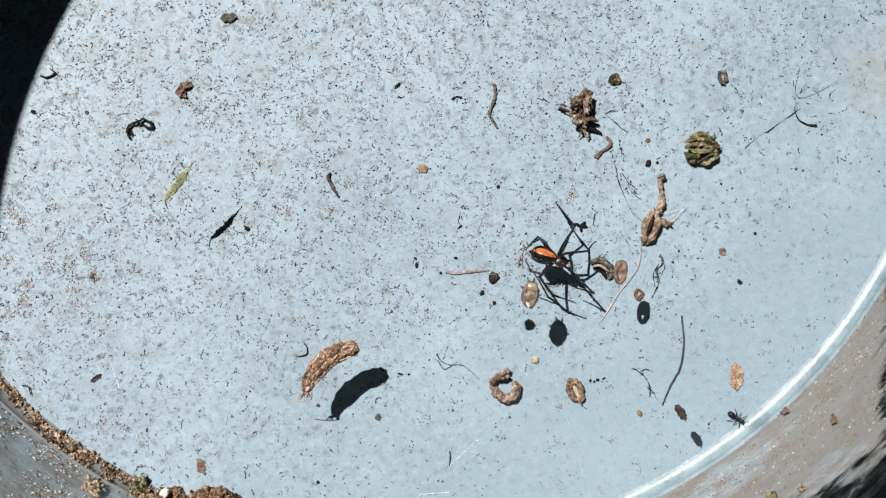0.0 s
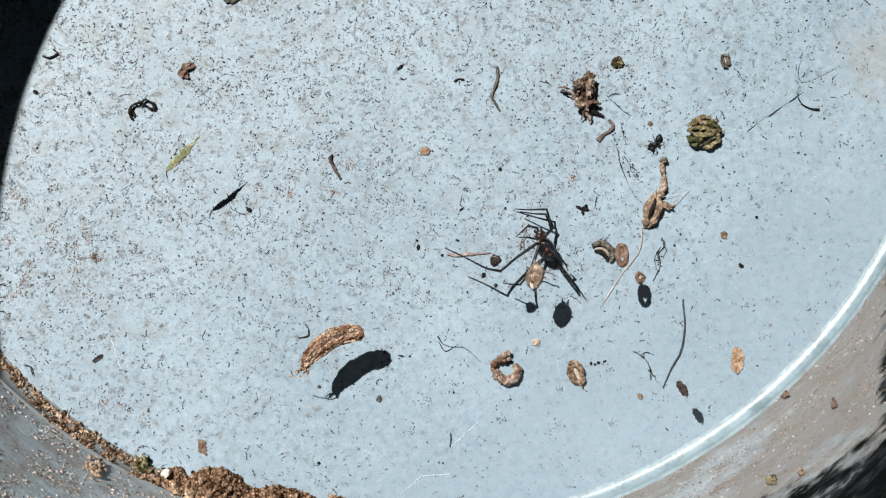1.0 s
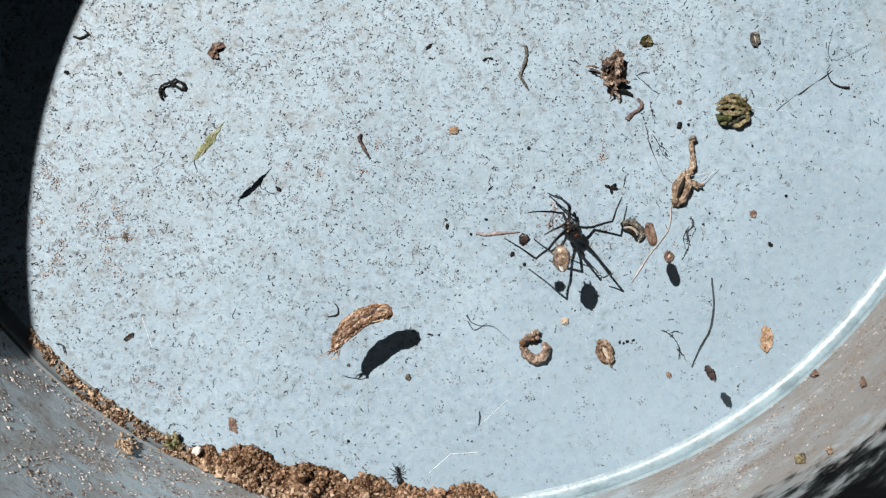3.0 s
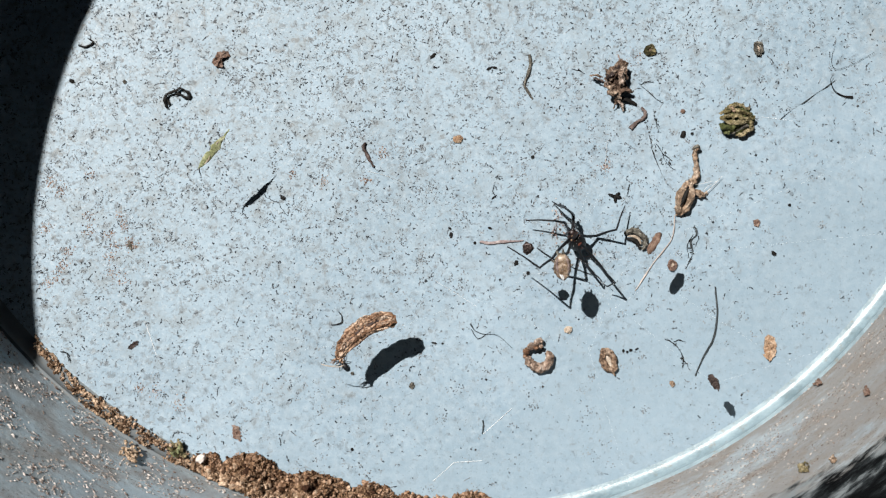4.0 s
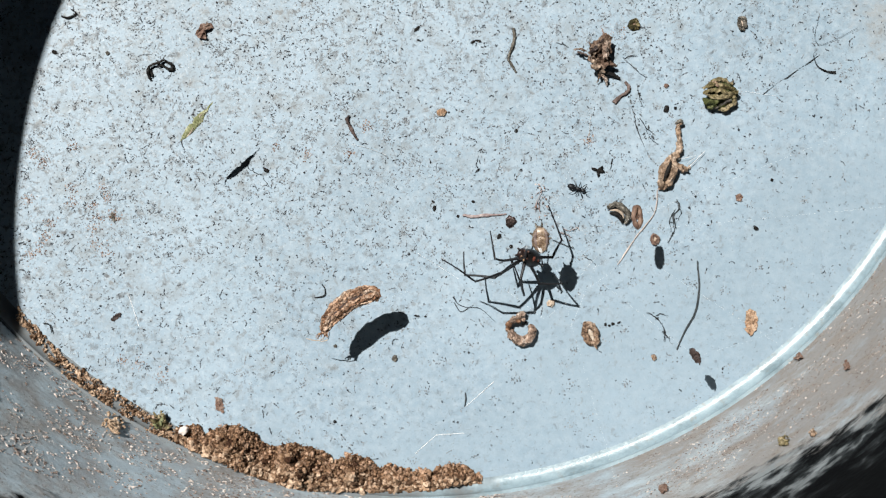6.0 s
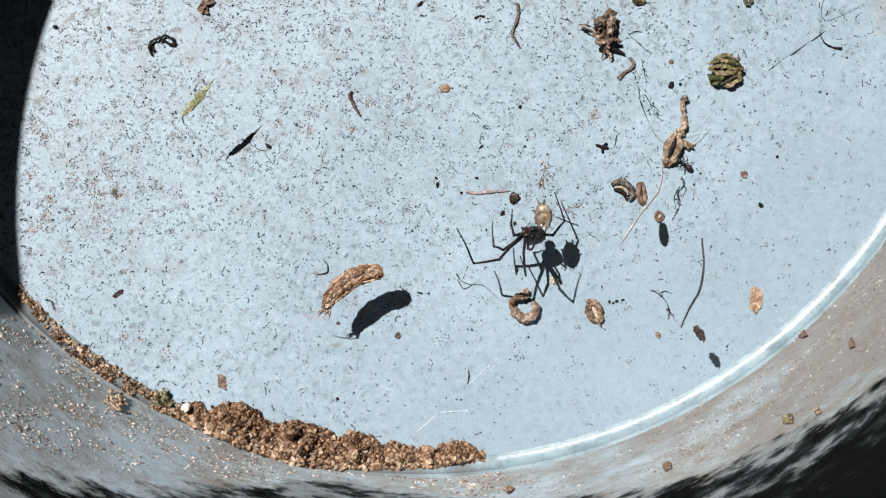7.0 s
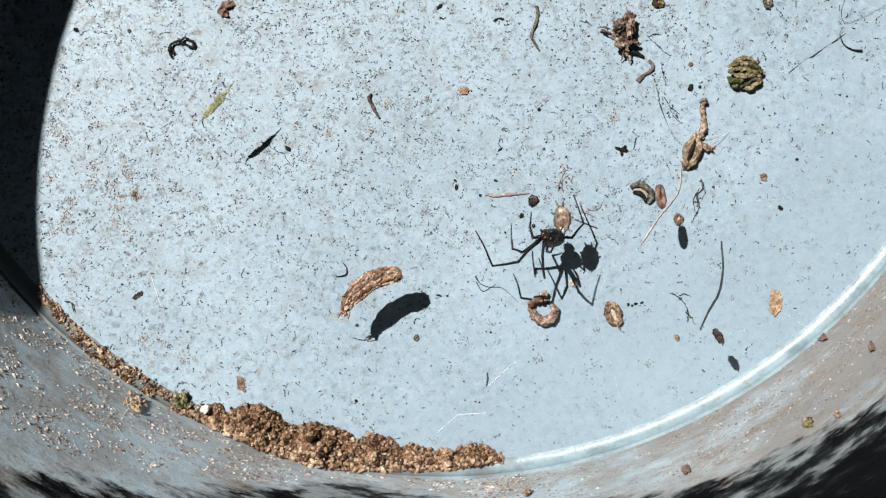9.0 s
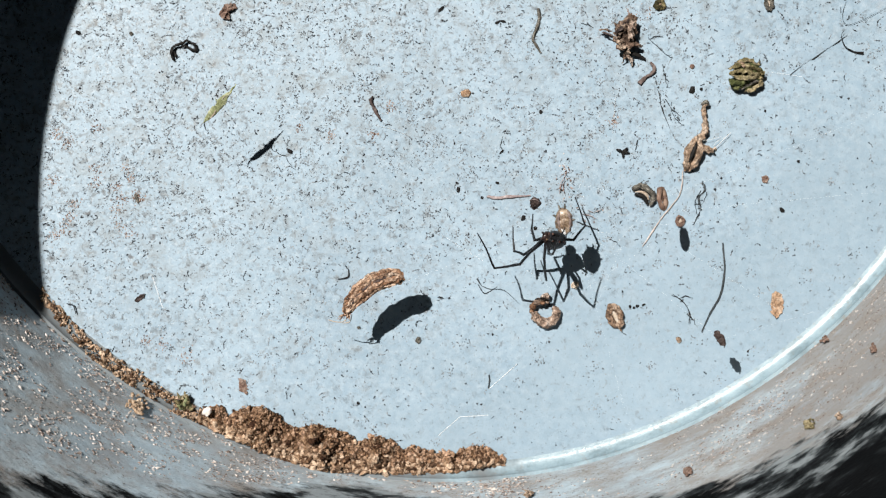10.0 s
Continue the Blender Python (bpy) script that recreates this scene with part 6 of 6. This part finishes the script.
ANT_RUN_ON = [
    (3.0, 722, 773), (3.1, 776, 759), (3.6, 690, 640), (4.2, 604, 540), (4.3, 604, 527), (4.5, 838, 414), (4.6, 927, 383), (4.7, 907, 378), (4.8, 944, 223), (4.9, 949, 214), (5.0, 948, 213), (5.2, 942, 221),
    (5.5, 946, 213), (5.6, 932, 230), (5.7, 954, 251), (6.2, 1150, 330), (6.8, 1366, 383), (6.9, 1372, 361), (7.0, 1247, 300), (7.1, 1218, 337), (7.2, 1164, 381), (7.3, 1129, 490), (7.4, 1190, 500), (7.5, 1397, 492), (7.6, 1470, 520),
    (7.8, 1560, 440), (8.1, 1655, 300), (10.0, 1690, 180)]
ANT_SECOND = [
    (0.0, 20, 380), (1.7, 30, 390), (1.9, 70, 412), (2.0, 115, 447), (2.1, 166, 507), (2.2, 169, 545), (2.3, 150, 570), (2.6, 90, 500), (3.0, 10, 430), (4.0, -40, 200), (5.0, 100, -260), (6.3, 1200, -150),
    (6.7, 1330, 130), (6.8, 1355, 179), (6.9, 1421, 151), (7.0, 1640, 60), (7.3, 1680, -90), (10.0, 1700, -200)]


def runs(rows):
    """Poses along an ant's way: it faces where it goes, turning less than a quarter at a time."""
    out, facing = [], None
    for i, (t, u, v) in enumerate(rows):
        a, b = rows[max(i - 1, 0)], rows[min(i + 1, len(rows) - 1)]
        way = math.degrees(math.atan2(a[2] - b[2], b[1] - a[1]))
        if facing is not None:
            turn = (way - facing + 180) % 360 - 180
            way = facing + max(-75, min(75, turn))
        facing = way
        p = at(u, v, 0.05)
        out.append((t, pose(p.x, p.y, p.z, 0, 0, way)))
    return out


def leg_rows(times, places, spans):
    """Rows of the three joints of one leg, in the spider's space, at close steps while it moves."""
    steps = sorted(set([k / 10 for k in range(0, 17)] + [2.0, 2.2, 2.5, 3.0, 4.0, 4.9, 4.93, 4.97, 5.0, 5.05, 5.1, 5.2, 5.6, 5.65, 5.7] + [5.7 + k / 10 for k in range(1, 10)] + [7.5, 9.0, 10.0]))
    out, turns = ([], [], []), [None] * 3
    keyed = list(zip(times, places))
    for t in steps:
        # one pose holds until 4.9 s, the next until 5.6 s
        s = t if t <= 4.5 else 4.5 if t <= 4.9 else 4.5 + 5 * (t - 4.9) if t <= 5.0 else 5.0 + 2 * (t - 5.0) if t < 5.1 else 5.2 if t <= 5.6 else 5.2 + 5 * (t - 5.6) if t < 5.7 else min(10.0, 5.7 + 4.3 * (t - 5.7) / 0.8)
        spots = None
        for (t0, a), (t1, b) in zip(keyed, keyed[1:]):
            if s <= t1:
                f = max(0.0, (s - t0) / (t1 - t0))
                spots = [p.lerp(q, f) for p, q in zip(a, b)]
                break
        spots = spots or keyed[-1][1]
        body = body_pose(blend_rows(BODY, t))
        here = spots[0]
        for j in range(3):
            way = (spots[j + 1] - spots[j]).normalized()
            if turns[j] is None:
                turns[j] = (way, Vector((1, 0, 0)).rotation_difference(way))
            else:
                old, q = turns[j]
                turns[j] = (way, old.rotation_difference(way) @ q)
            out[j].append((t, Matrix.Translation(here - body) @ turns[j][1].to_matrix().to_4x4()))
            here = here + way * spans[j]
    return out


def placed(u, v, z, rx=0, ry=0, rz=0):
    p = at(u, v, z)
    return pose(p.x, p.y, p.z, rx, ry, rz)


def motions():
    walk(SPIDER, [(r[0], Matrix.Translation(body_pose(r))) for r in BODY])
    walk(TRUNK, [(r[0], pose(0, 0, 0, 0, 0, r[4]) @ pose(0, 0, 0, 0, -r[6], 0) @ pose(0, 0, 0, r[5], 0, 0)) for r in BODY])
    for times, places, spans, joints in JOINTED:
        for joint, rows in zip(joints, leg_rows(times, places, spans)):
            walk(joint, rows)
    walk(ANT_ONE, runs(ANT_RUN + ANT_RUN_ON))
    walk(ANT_TWO, runs(ANT_SECOND))
    walk(HUSK_BIG, [(0.0, placed(656, 511, 17, 0, 0, 41)), (0.5, placed(657, 510, 17, 0, 4, 36)), (1.0, placed(658, 509, 17, 0, 8, 31)), (2.5, placed(658, 511, 17, 0, 6, 33)), (4.5, placed(659, 511, 17, 0, 4, 35)), (5.5, placed(661, 512, 17, 0, 3, 36)), (7.0, placed(660, 515, 17, 0, 4, 34)), (10.0, placed(660, 515, 17, 0, 4, 34))])
    walk(HUSK_GREEN, [(0.0, placed(392, 187, 22, 20, -11, 52)), (0.5, placed(391, 181, 22, 20, -11, 50)), (1.0, placed(394, 172, 22, 20, -11, 45)), (1.5, placed(392, 180, 22, 20, -11, 48)), (2.2, placed(387, 187, 22, 20, -11, 50)), (5.0, placed(388, 184, 22, 20, -11, 50)), (6.8, placed(386, 187, 22, 20, -11, 48)), (10.0, placed(386, 188, 22, 20, -11, 48))])
    walk(SEED_HUNG, [(0.0, placed(1275, 602, 20)), (0.6, placed(1281, 582, 20)), (1.5, placed(1272, 601, 20)), (3.0, placed(1276, 600, 20)), (10.0, placed(1275, 600, 20))])
    spin = [(k / 10, placed(1172, 352, 24, 8 * math.sin(k * 1.3), 52 * k, -8 + 30 * math.sin(k * 0.9))) for k in range(0, 56)]
    turn = 52 * 55
    walk(HUSK_SPUN, spin + [(5.6, placed(1172, 352, 24, 5, turn + 48, 0)), (6.2, placed(1172, 352, 24, 0, turn + 58, 5)), (7.0, placed(1172, 352, 24, 0, turn + 62, 8)), (10.0, placed(1172, 352, 24, 0, turn + 63, 9))])
    walk(PREY_HUNG, [(0.0, placed(1011, 390, 23.5, 0, 0, -8)), (0.5, placed(1010, 386, 23.5, 0, 0, -10)), (1.0, placed(1017, 388, 23.5, 0, 0, -14)), (1.5, placed(1018, 389, 23.5, 0, 0, -10)), (3.0, placed(1013, 394, 23.5, 0, 0, 4)), (4.9, placed(1006, 392, 23.5, 0, 0, 4)), (5.0, placed(1010, 402, 23.5, 0, 0, 3)), (5.1, placed(1003, 390, 23.5, 0, 0, 2)), (5.6, placed(1001, 392, 23.5, 0, 0, 2)), (6.8, placed(998, 392, 23.5, 0, 0, 4)), (10.0, placed(998, 392, 23.5, 0, 0, 4))])


motions()
